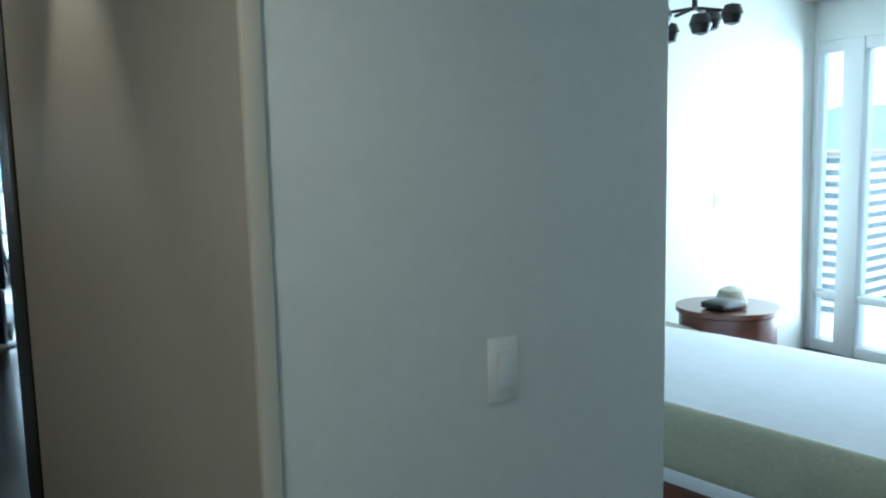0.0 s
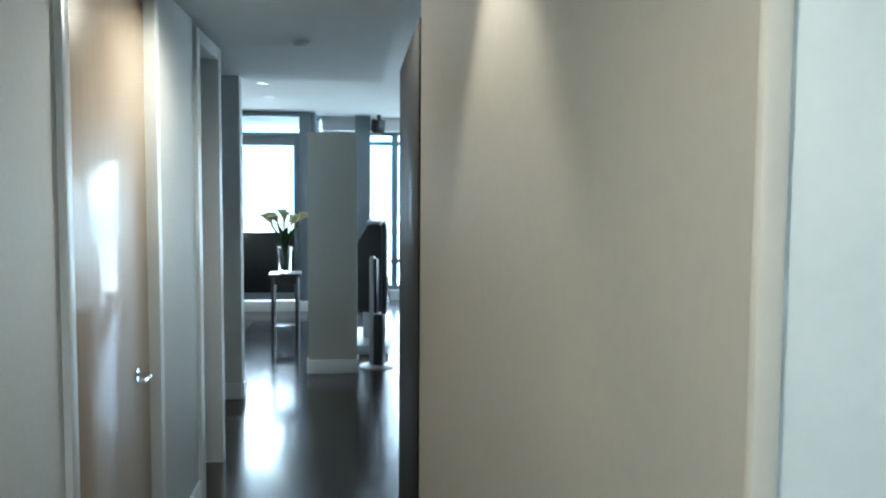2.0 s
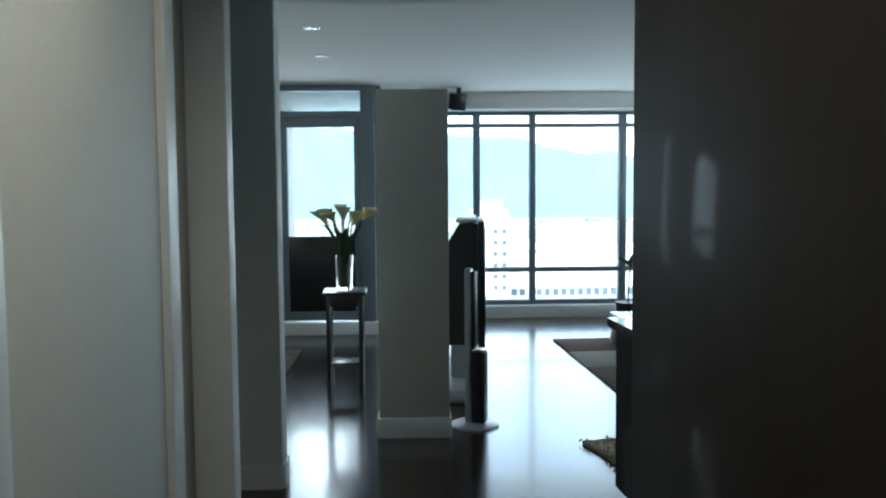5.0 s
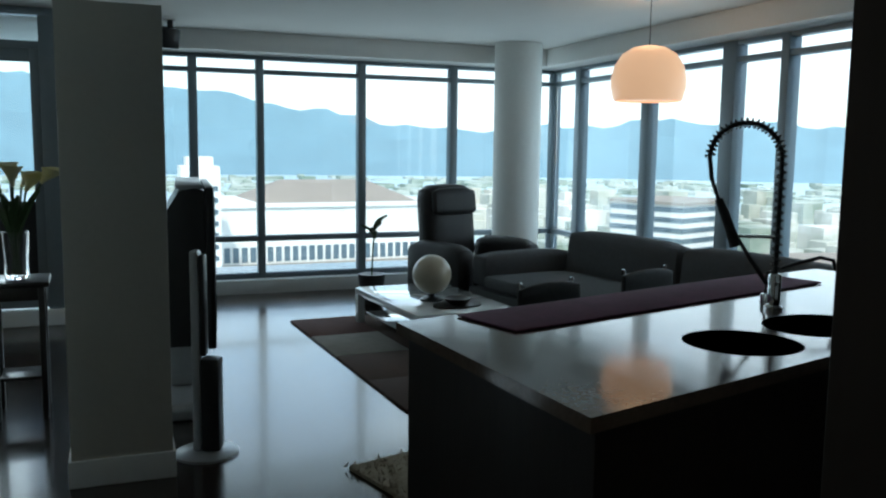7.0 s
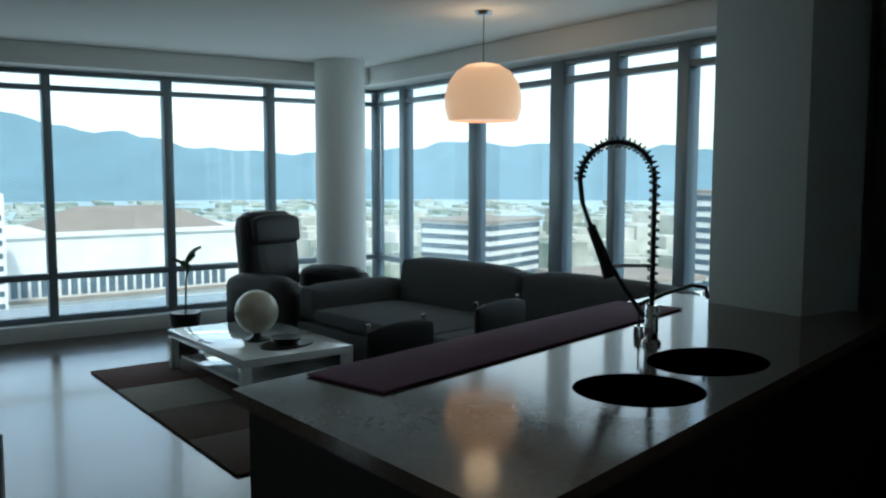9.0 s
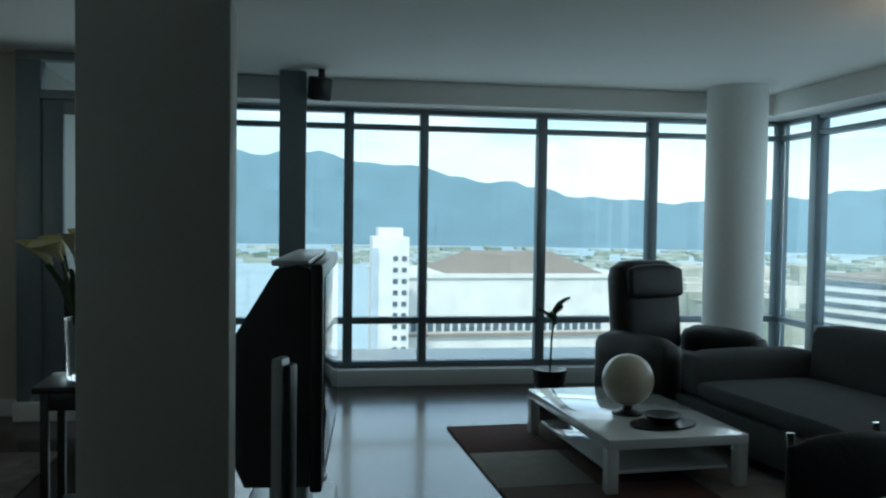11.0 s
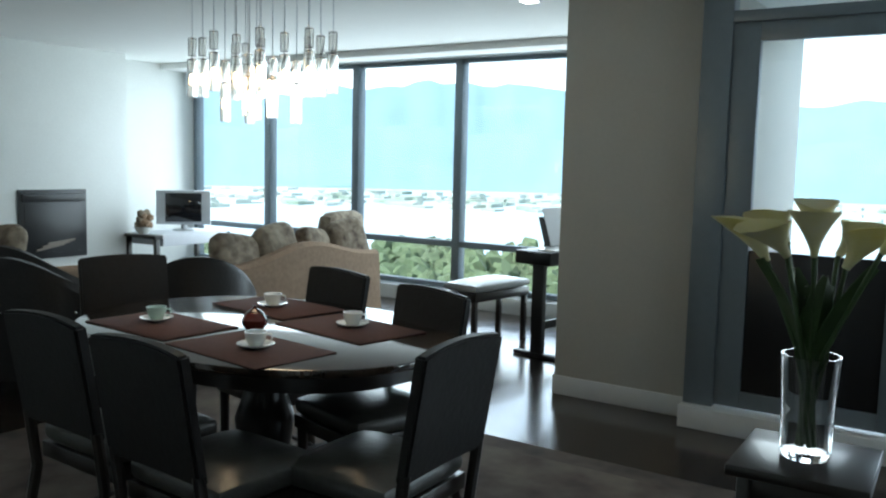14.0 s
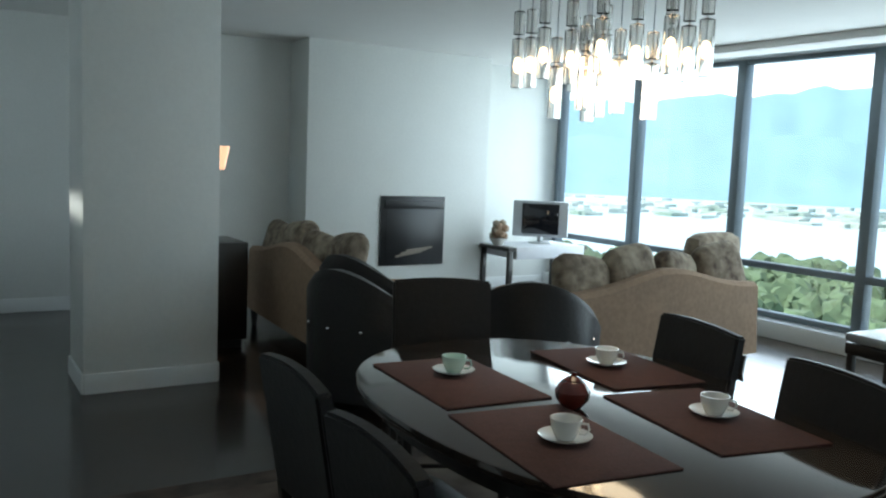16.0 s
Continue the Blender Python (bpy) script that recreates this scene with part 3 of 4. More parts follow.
# The last two downlights are invented, placed at the hall fill lamps.
for x, y, z in ((-0.02, 8.25, CEIL), (-0.08, 9.4, CEIL), (0.95, 2.1, HALLCEIL), (0.55, 0.6, HALLCEIL), (0.5, 3.6, HALLCEIL)):
    downlight(x, y, z)
dl = thing("ceiling_spotlight", "square tilted ceiling spotlight near the pier", "ceiling light", pose(-2.15, 11.5, CEIL))
part("body", boxed(-0.06, -0.06, -0.05, 0.06, 0.06, 0, bevel=0.008), M_SILVER, dl)
part("lens", boxed(-0.045, -0.045, -0.056, 0.045, 0.045, -0.05, bevel=0.002), M_SPOT, dl)
sm = thing("smoke_detector", "small round white smoke detector on the ceiling", "detector", pose(0.53, 5.2, HALLCEIL))
part("body", lathe([(0.0, -0.03), (0.035, -0.03), (0.05, -0.012), (0.05, 0), (0, 0)], 24), M_TRIM, sm)
sp = thing("ceiling_loudspeaker", "small black loudspeaker hung from the ceiling", "loudspeaker", pose(1.11, 11.5, CEIL, 0, 0, 20))
part("bracket", boxed(-0.02, -0.02, -0.08, 0.02, 0.02, 0), M_BLACK, sp)
part("cabinet", boxed(-0.075, -0.07, -0.23, 0.075, 0.07, -0.06, bevel=0.015, m=pose(0, 0, 0, 15, 0, 0)), M_BLACK, sp)

# ---- kitchen ----
tc = thing("tall_cabinet", "tall espresso-veneer kitchen cabinet end panel", "cabinet")
part("body", boxed(1.026, 2.955, 0.08, 1.68, 4.14, 2.1, bevel=0.003), M_DARKWOOD, tc)
part("plinth", boxed(1.06, 2.98, 0, 1.66, 4.06, 0.08), M_BLACK, tc)
ov = thing("oven_cabinet", "dark built-in kitchen cabinets with oven niche", "cabinet")
part("body", boxed(4.55, 4.3, 0.08, 5.28, 6.3, 2.4, bevel=0.003), M_DARKWOOD, ov)
part("plinth", boxed(4.6, 4.32, 0, 5.2, 6.28, 0.08), M_BLACK, ov)
for y0 in (4.32, 4.99, 5.66):
    part("door", boxed(4.53, y0, 0.1, 4.55, y0 + 0.62, 0.95, bevel=0.003), M_DARKWOOD, ov)
    part("upper_door", boxed(4.53, y0, 1.55, 4.55, y0 + 0.62, 2.38, bevel=0.003), M_DARKWOOD, ov)
mw = thing("built_in_oven", "steel framed built-in oven with black glass", "oven", pose(4.53, 5.75, 1.04))
part("frame", boxed(-0.03, -0.27, 0, 0, 0.27, 0.46, bevel=0.004), M_STEEL, mw)
ovd = part("glass_door", boxed(-0.036, -0.23, 0.15, -0.03, 0.23, 0.4, bevel=0.002), M_SCREEN, mw)
part("handle", tube([(-0.06, -0.2, 0.42), (-0.06, 0.2, 0.42)], 0.009), M_CHROME, ovd)
part("display", boxed(-0.036, -0.1, 0.04, -0.03, 0.12, 0.1, bevel=0.001), M_BLACK, mw)

M_GUNMETAL = mat("gunmetal_steel", (0.12, 0.12, 0.125), 0.35, metal=0.9, grain=0.2, scale=50)
PEN = [(1.615, 5.36), (4.3, 6.11), (4.02, 7.12), (1.525, 6.5)]


def inset(outline, d):
    cx, cy = sum(p[0] for p in outline) / len(outline), sum(p[1] for p in outline) / len(outline)
    return [(x + (d if x < cx else -d), y + (d if y < cy else -d)) for x, y in outline]


pb = thing("peninsula_cabinet", "dark espresso kitchen peninsula base", "cabinet")
shell = prism(inset(PEN, 0.035), 0.08, 0.824)
bmesh.ops.delete(shell, geom=[f for f in shell.faces if f.normal.z > 0.9], context="FACES_ONLY")
part("body", shell, M_DARKWOOD, pb)
part("plinth", prism(inset(PEN, 0.09), 0, 0.08), M_BLACK, pb)
AX = Matrix.Translation((1.64, 5.385, 0.864)) @ Matrix.Rotation(math.atan2(0.73, 2.61), 4, "Z")
BOWLS = [(0.93, 0.24, 0.19), (1.4, 0.24, 0.23)]
wt_bm = bmesh.new()
loops = [[Vector((x, y, 0.864)) for x, y in PEN]] + [[AX @ Vector((cx + r * math.cos(0.19635 * i), 0.24 + 0.8 * 0.23 * math.sin(0.19635 * i), 0)) for i in range(32)] for cx, cy, r in BOWLS]
es = []
for lp in loops:
    vs = [wt_bm.verts.new(p) for p in lp]
    es += [wt_bm.edges.new((vs[i], vs[(i + 1) % len(vs)])) for i in range(len(vs))]
bmesh.ops.triangle_fill(wt_bm, use_beauty=True, use_dissolve=False, edges=es)
ext = bmesh.ops.extrude_face_region(wt_bm, geom=wt_bm.faces[:])
for v in ext["geom"]:
    if isinstance(v, bmesh.types.BMVert):
        v.co.z -= 0.039
top = tagged(part("worktop", wt_bm, M_STONE), "polished taupe quartz worktop on the peninsula", "worktop")
rn = part("table_runner", cushion(0.42, 0.74, 0.002, 2.3, 1.06, 0.01, soft=0.003, m=AX), M_PURPLE)
tagged(rn, "plum cloth runner lying along the worktop", "runner")
sk = thing("kitchen_sink", "dark double-bowl steel sink set in the worktop", "sink", AX @ pose(0, 0.24, 0))
for x, y_, r in BOWLS:
    b = lathe([(1.0, -0.002), (0.995, -0.03), (0.93, -0.16), (0.8, -0.185), (0.0, -0.19), (0.0, -0.194), (0.82, -0.19), (0.95, -0.165), (1.01, -0.03), (1.012, -0.002)], 36)
    bmesh.ops.transform(b, matrix=pose(x, 0, 0) @ Matrix.Diagonal((r * 0.985, 0.8 * 0.23 * 0.985, 1, 1)), verts=b.verts[:])
    part("bowl", b, M_GUNMETAL, sk)
    part("drain", lathe([(0.0, -0.182), (0.035, -0.182), (0.04, -0.188)], 18, (x, 0, 0)), M_CHROME, sk)
fa = thing("kitchen_faucet", "tall black and chrome spring-neck kitchen faucet", "faucet", AX @ pose(1.52, 0.5, 0, 0, 0, 131))
part("base", lathe([(0.0, 0), (0.035, 0), (0.035, 0.012), (0.024, 0.02), (0.024, 0.13), (0.02, 0.14), (0, 0.14)], 24), M_CHROME, fa)
arc = [(0, 0, 0.13)] + [(0, 0, 0.13 + 0.45 * i / 8) for i in range(1, 9)] + [(0.13 - 0.13 * math.cos(math.pi * i / 12), 0, 0.58 + 0.13 * math.sin(math.pi * i / 12)) for i in range(1, 13)] + [(0.25, 0, 0.5), (0.22, 0, 0.42)]
part("hose", tube(arc, 0.009), M_BLACK, fa)
coil = []
for k in range(260):
    u = k / 259 * (len(arc) - 3)
    i = min(int(u), len(arc) - 2)
    p = Vector(arc[i]).lerp(Vector(arc[i + 1]), u - i)
    d = (Vector(arc[i + 1]) - Vector(arc[i])).normalized()
    q = d.cross(Vector((0, 1, 0))).normalized()
    an = k * 0.9
    coil.append(p + 0.018 * (math.cos(an) * q + math.sin(an) * Vector((0, 1, 0))))
part("spring", tube(coil, 0.0035, 5), M_BLACK, fa)
part("spray_head", tube([(0.22, 0, 0.42), (0.17, 0, 0.3), (0.15, 0, 0.24)], 0.016, r1=0.024), M_BLACK, fa)
part("return_hose", tube([(0.25, 0, 0.5), (0.2, 0.01, 0.36), (0.1, 0.02, 0.2), (0.03, 0.01, 0.1)], 0.008), M_BLACK, fa)
part("holder_arm", tube([(0, 0, 0.28), (0.16, 0, 0.28)], 0.007), M_CHROME, fa)
part("lever", tube([(0, 0.02, 0.1), (0, 0.07, 0.12)], 0.007), M_CHROME, fa)
f2 = thing("filter_tap", "small black curved filter tap", "faucet", AX @ pose(1.62, 0.6, 0, 0, 0, -45))
part("base", lathe([(0, 0), (0.02, 0), (0.016, 0.04), (0, 0.04)], 18), M_CHROME, f2)
part("spout", tube([(0, 0, 0.03), (0.0, 0, 0.12), (0.1, 0, 0.16), (0.2, 0, 0.19), (0.25, 0, 0.18), (0.26, 0, 0.14)], 0.008), M_BLACK, f2)


def stool(x, y, turn):
    s = thing("bar_stool", "low black leather bar stool with framed back", "stool", pose(x, y, 0, 0, 0, turn), group="bar stools at the peninsula")
    part("seat", cushion(-0.2, -0.2, 0.53, 0.2, 0.2, 0.6, 0.03), M_LEATHER, s)
    part("backrest", cushion(-0.2, 0.17, 0.6, 0.2, 0.21, 0.82, 0.018), M_LEATHER, s)
    for a in (-0.17, 0.17):
        part("back_post", tube([(a, 0.18, 0.53), (a, 0.215, 0.845)], 0.011), M_CHROME, s)
        for b in (-0.17, 0.17):
            part("leg", tube([(a, b, 0.55), (a * 1.15, b * 1.15, 0)], 0.012), M_CHROME, s)
    part("foot_rail", tube([(-0.18, -0.18, 0.2), (0.18, -0.18, 0.2)], 0.008), M_CHROME, s)
    return s


stool(2.6, 7.1, 16)
stool(3.32, 7.34, 16)

pl = thing("pendant_lamp", "glowing opal dome pendant lamp hung over the sofa", "pendant lamp", pose(4.1, 8.8, 0))
part("rose", lathe([(0, CEIL - 0.03), (0.05, CEIL - 0.03), (0.06, CEIL - 0.001), (0, CEIL - 0.001)], 24), M_STEEL, pl)
part("cord", tube([(0, 0, CEIL - 0.02), (0, 0, 2.185)], 0.003, 6), M_BLACK, pl)
prof = [(0.03, 2.185), (0.11, 2.170), (0.185, 2.125), (0.236, 2.045), (0.256, 1.960), (0.256, 1.895), (0.236, 1.820), (0.225, 1.805)]
part("shade", lathe(prof + [(r - 0.008, z) for r, z in prof[::-1]], 40), M_SHADE, pl)

part("diffuser", lathe([(0, 1.815), (0.222, 1.815), (0.222, 1.822), (0, 1.822)], 36), M_SHADE, pl)

# ---- sitting room by the corner windows ----
st = pose(4.42, 10.25, 0, 0, 0, 8)
so = thing("sofa", "long low charcoal fabric sofa under the corner window", "sofa", st)
part("base", boxed(-0.98, -2.9, 0.08, 0, 0.22, 0.3, bevel=0.02), M_GREYFAB, so)
for k in range(2):
    part("seat_cushion", cushion(-0.98, -1.36 * k - 1.34, 0.3, -0.12, -1.36 * k, 0.43, 0.05), M_GREYFAB, so)
    part("back_cushion", cushion(-0.2, -1.36 * k - 1.34, 0.32, 0.06, -1.36 * k, 0.76, 0.08, m=pose(0, 0, 0, 0, 6, 0)), M_GREYFAB, so)
part("armrest", cushion(-0.95, 0.0, 0.3, 0.02, 0.24, 0.58, 0.06), M_GREYFAB, so)
part("armrest", cushion(-0.95, -2.96, 0.3, 0.02, -2.72, 0.58, 0.06), M_GREYFAB, so)
for x, y in ((-0.9, 0.12), (-0.08, 0.12), (-0.9, -2.8), (-0.08, -2.8)):
    part("foot", lathe([(0.02, 0), (0.025, 0.08), (0, 0.08)], 12, (x, y, 0)), M_STEEL, so)
rc = thing("recliner_armchair", "grey leather high-backed recliner by the window", "armchair", pose(3.68, 10.95, 0, 0, 0, 20))
part("seat", cushion(-0.3, -0.45, 0.2, 0.3, 0.3, 0.45, 0.08), M_LEATHER, rc)
part("backrest", cushion(-0.3, 0.12, 0.4, 0.3, 0.36, 1.14, 0.1, m=pose(0, 0, 0, -6, 0, 0)), M_LEATHER, rc)
part("headrest", cushion(-0.26, 0.06, 0.86, 0.26, 0.16, 1.1, 0.05, m=pose(0, 0, 0, -6, 0, 0)), M_LEATHER, rc)
for s in (-1, 1):
    part("armrest", cushion(s * 0.42 - 0.12, -0.45, 0.12, s * 0.42 + 0.12, 0.3, 0.62, 0.1), M_LEATHER, rc)
part("base", lathe([(0, 0), (0.3, 0), (0.3, 0.03), (0.06, 0.06), (0.06, 0.2), (0, 0.2)], 28), M_BLACK, rc)

ctm = pose(2.92, 9.9, 0, 0, 0, 4)
ct = thing("coffee_table", "glossy white lacquered low coffee table", "table", ctm)
M_WLAC = mat("white_lacquer", (0.72, 0.74, 0.74), 0.06, coat=1.0, grain=0.02, scale=10)
part("tabletop", boxed(-0.4, -0.66, 0.245, 0.4, 0.66, 0.3, bevel=0.006), M_WLAC, ct)
for x in (-0.37, 0.37):
    for y in (-0.62, 0.62):
        part("leg", boxed(x - 0.03, y - 0.035, 0.016, x + 0.03, y + 0.035, 0.245), M_WLAC, ct)
part("shelf", boxed(-0.34, -0.56, 0.09, 0.34, 0.56, 0.11), M_WLAC, ct)
gl = thing("globe_ornament", "cream stone globe on a dark turned foot", "ornament", pose(2.88, 9.78, 0.301))
part("foot", lathe([(0, 0), (0.09, 0), (0.09, 0.01), (0.03, 0.03), (0.025, 0.06), (0, 0.06)], 24), M_BLACK, gl)
part("globe", lathe([(0.0, 0.05)] + [(0.15 * math.sin(math.pi * i / 18), 0.2 - 0.15 * math.cos(math.pi * i / 18)) for i in range(1, 18)] + [(0.0, 0.35)], 36), M_MARBLE, gl)
tr = thing("serving_tray", "dark wooden tray on the coffee table", "tray", pose(2.98, 9.5, 0.301, 0, 0, 12))
part("base", prism([(0.2 * math.cos(a * 0.2618), 0.13 * math.sin(a * 0.2618)) for a in range(24)], 0, 0.012), M_BLACKWOOD, tr)
part("bowl", lathe([(0, 0.012), (0.06, 0.012), (0.1, 0.05), (0.11, 0.06), (0.09, 0.05), (0, 0.02)], 24), M_BLACKWOOD, tr)
pt = thing("sprout_plant", "small leafy sprout in a dark pot on the floor", "plant", pose(2.86, 11.35, 0))
part("pot", lathe([(0, 0), (0.1, 0), (0.13, 0.28), (0.11, 0.28), (0, 0.25)], 20), M_BLACK, pt)
part("stem", tube([(0, 0, 0.25), (0.01, 0, 0.5), (0.03, 0, 0.72)], 0.008), M_LEAF, pt)


def leaf(length, width, m):
    bm = bmesh.new()
    n = 6
    rows = []
    for i in range(n + 1):
        u = i / n
        w = width * math.sin(math.pi * min(1, u * 0.92 + 0.04)) * 0.5
        rows.append([bm.verts.new((x, length * u, 0.2 * length * u * (1 - u) + (0.02 if x else 0))) for x in (-w, 0, w)])
    for a, b in zip(rows, rows[1:]):
        for k in range(2):
            bm.faces.new((a[k], a[k + 1], b[k + 1], b[k]))
    r = bmesh.ops.extrude_face_region(bm, geom=bm.faces[:])
    for v in r["geom"]:
        if isinstance(v, bmesh.types.BMVert):
            v.co.z -= 0.002
    bm.transform(m)
    return bm


for k in range(4):
    part("leaf", leaf(0.17, 0.08, pose(0.03, 0, 0.6 + 0.04 * k, 35, 0, 95 * k)), M_LEAF, pt)

RUG = [M_RUST, mat("rug_grey_wool", (0.3, 0.28, 0.25), 0.95, grain=0.25, scale=90, bump=0.6), mat("rug_cream_wool", (0.52, 0.47, 0.37), 0.95, grain=0.2, scale=90, bump=0.6),
       mat("rug_brown_wool", (0.09, 0.055, 0.04), 0.95, grain=0.3, scale=90, bump=0.6)]
rug = thing("area_rug", "patchwork wool rug in rust, grey, brown and cream", "rug", pose(1.965, 10.72, 0, 0, 0, 3))
pick = random.Random(11)
for i in range(4):
    for j in range(4):
        part("patch", boxed(i * 0.55, -(j + 1) * 0.66, 0.001, (i + 1) * 0.55 - 0.002, -j * 0.66 - 0.002, 0.014, bevel=0.003), RUG[0] if (i + 2 * j) % 5 == 0 else RUG[(1, 2, 3, 1, 2, 3, 3)[(2 * i + 3 * j) % 7]], rug)
shag = bmesh.new()
add_box(shag, -0.3, -0.5, 0.001, 0.3, 0.5, 0.018)
for k in range(1500):
    x, y = pick.uniform(-0.31, 0.31), pick.uniform(-0.52, 0.52)
    v = [shag.verts.new((x + pick.uniform(-0.012, 0.012), y + pick.uniform(-0.012, 0.012), 0.014)) for _ in range(2)] + [shag.verts.new((x + pick.uniform(-0.02, 0.02), y + pick.uniform(-0.02, 0.02), pick.uniform(0.025, 0.045)))]
    shag.faces.new(v)
sh = part("shaggy_mat", shag, mat("cream_shag", (0.45, 0.4, 0.3), 0.95, grain=0.3, scale=60, bump=0.5))
sh.matrix_basis = pose(2.15, 7.22, 0, 0, 0, 106)
tagged(sh, "cream shaggy mat on the floor beside the peninsula", "rug")

# ---- television corner ----
tv = thing("television", "large black television with a tapered back on a silver foot", "television", pose(1.06, 8.25, -0.0, 0, 0, -4))
body = bmesh.new()
side = [(0.0, 0.42), (0.0, 1.23), (-0.05, 1.245), (-0.13, 1.23), (-0.28, 0.98), (-0.32, 0.6), (-0.24, 0.42)]
lo = [body.verts.new((x, 0, z)) for x, z in side]
hi = [body.verts.new((x, 1.15, z)) for x, z in side]
body.faces.new(lo), body.faces.new(hi[::-1])
for i in range(len(side)):
    body.faces.new((lo[i], lo[(i + 1) % len(side)], hi[(i + 1) % len(side)], hi[i]))
part("cabinet", body, M_BLACK, tv)
tvb = part("bezel", boxed(-0.002, -0.012, 0.4, 0.045, 1.162, 1.25, bevel=0.012), M_BLACK, tv, "black glossy front bezel")
part("screen", boxed(0.045, 0.05, 0.48, 0.05, 1.1, 1.2, bevel=0.002), M_SCREEN, tvb)
part("top_panel", boxed(-0.15, 0.03, 1.24, -0.01, 1.12, 1.262, bevel=0.006), M_SILVER, tv, "silver top panel")
part("neck", boxed(-0.2, 0.4, 0.1, -0.04, 0.75, 0.42, bevel=0.02), M_SILVER, tv)
part("foot", boxed(-0.36, 0.05, 0.0, 0.06, 1.1, 0.1, bevel=0.03), M_SILVER, tv)


def tower_speaker(x, y, label):
    s = thing("tower_speaker", label, "loudspeaker", pose(x, y, 0, 0, 0, -20), group="tower speakers by the television")
    part("foot", lathe([(0, 0), (0.15, 0), (0.15, 0.012), (0.12, 0.022), (0, 0.024)], 30), M_SILVER, s, "round silver foot plate")
    part("lower_body", boxed(-0.012, -0.045, 0.024, 0.075, 0.045, 0.47, bevel=0.01), M_BLACK, s)
    part("column", boxed(-0.055, -0.035, 0.02, -0.014, 0.035, 0.98, bevel=0.012), M_SILVER, s, "slim brushed silver column")
    part("grille", boxed(-0.014, -0.03, 0.48, 0.012, 0.03, 0.96, bevel=0.008), M_BLACK, s)
    return s


tower_speaker(1.0, 7.8, "slim silver and black tower speaker on a round foot")
tower_speaker(1.0, 9.75, "slim silver and black tower speaker on a round foot")

# ---- flower stand ----
fs = thing("flower_stand", "tall dark lacquered square flower stand", "stand", pose(0.13, 8.76, 0, 0, 0, 2))
part("tabletop", boxed(-0.155, -0.17, 0.715, 0.155, 0.17, 0.742, bevel=0.005), M_BLACKWOOD, fs)
part("apron", boxed(-0.12, -0.135, 0.64, 0.12, 0.135, 0.715, bevel=0.003), M_BLACKWOOD, fs)
part("shelf", boxed(-0.1, -0.115, 0.21, 0.1, 0.115, 0.228, bevel=0.003), M_BLACKWOOD, fs)
for x in (-0.115, 0.115):
    for y in (-0.13, 0.13):
        part("leg", boxed(x - 0.016, y - 0.016, 0, x + 0.016, y + 0.016, 0.715, bevel=0.004), M_BLACKWOOD, fs)
va = thing("flower_vase", "clear glass vase of yellow-white calla lilies", "vase", pose(0.125, 8.76, 0.743))
part("glass", lathe([(0.0, 0.0), (0.055, 0.0), (0.06, 0.01), (0.06, 0.1), (0.068, 0.25), (0.064, 0.25), (0.055, 0.1), (0.054, 0.02), (0, 0.02)], 28), M_GLASS, va)
rf = random.Random(21)
for k in range(8):
    a = k * 2.4
    sp_r = 0.05 + 0.09 * (k % 3) / 2
    tip = Vector((sp_r * math.cos(a) * 1.2, sp_r * math.sin(a), 0.45 + 0.08 * rf.random()))
    part("stem", tube([(0.02 * math.cos(a + 2), 0.02 * math.sin(a + 2), 0.03), (0.03 * math.cos(a), 0.03 * math.sin(a), 0.25), tip], 0.006), M_LEAF, va)
    fl = bmesh.new()
    rings = []
    for i in range(7):
        u = i / 6
        ring = []
        for j in range(12):
            th = 2 * math.pi * j / 12
            rad = 0.008 + 0.045 * u ** 1.6 * (1 + 0.35 * math.cos(th))
            ring.append(fl.verts.new((rad * math.cos(th) * 1.2, rad * math.sin(th), 0.11 * u + (0.04 * u * u * math.cos(th)))))
        rings.append(ring)
    for p, q in zip(rings, rings[1:]):
        for j in range(12):
            fl.faces.new((p[j], p[(j + 1) % 12], q[(j + 1) % 12], q[j]))
    r = bmesh.ops.extrude_face_region(fl, geom=fl.faces[:])
    for v in r["geom"]:
        if isinstance(v, bmesh.types.BMVert):
            v.co *= 0.94
    fl.transform(Matrix.Translation(tip) @ pose(0, 0, 0, 0, 42 if k % 2 else 24, math.degrees(a)))
    part("flower", fl, M_PETAL, va)
for k in range(7):
    part("leaf", leaf(0.26 + 0.04 * (k % 3), 0.08, pose(0, 0, 0.16, 80 - 7 * (k % 3), 0, 51 * k)), M_LEAF, va)

# ---- dining ----
dr = thing("dining_rug", "large dark floral-patterned wool rug under the table", "rug", pose(-1.95, 9.05, 0))
M_DRUG = mat("dark_persian_wool", (0.11, 0.085, 0.065), 0.95, grain=0.7, scale=7, bump=0.5, color2=(0.03, 0.02, 0.018))
part("woven_field", boxed(-1.7, -1.45, 0.001, 1.55, 1.3, 0.014, bevel=0.004), M_DRUG, dr)
part("border", boxed(-1.55, -1.3, 0.0145, 1.4, 1.15, 0.017, bevel=0.001), mat("rug_field_wool", (0.15, 0.12, 0.09), 0.95, grain=0.75, scale=5, bump=0.5, color2=(0.04, 0.022, 0.02)), dr)
RUGZ = 0.018
oval = [(0.82 * math.copysign(abs(math.cos(a)) ** 0.88, math.cos(a)), 0.6 * math.copysign(abs(math.sin(a)) ** 0.88, math.sin(a))) for a in [2 * math.pi * i / 72 for i in range(72)]]
dt = thing("dining_table", "dark polished oval pedestal dining table", "table", pose(-1.92, 8.97, RUGZ))
M_TABLE = mat("polished_dark_walnut", (0.045, 0.03, 0.022), 0.1, grain=0.4, scale=6, stretch=(0.6, 5, 1), coat=0.8)
part("tabletop", prism(oval, 0.722, 0.752, bevel=0.007), M_TABLE, dt)
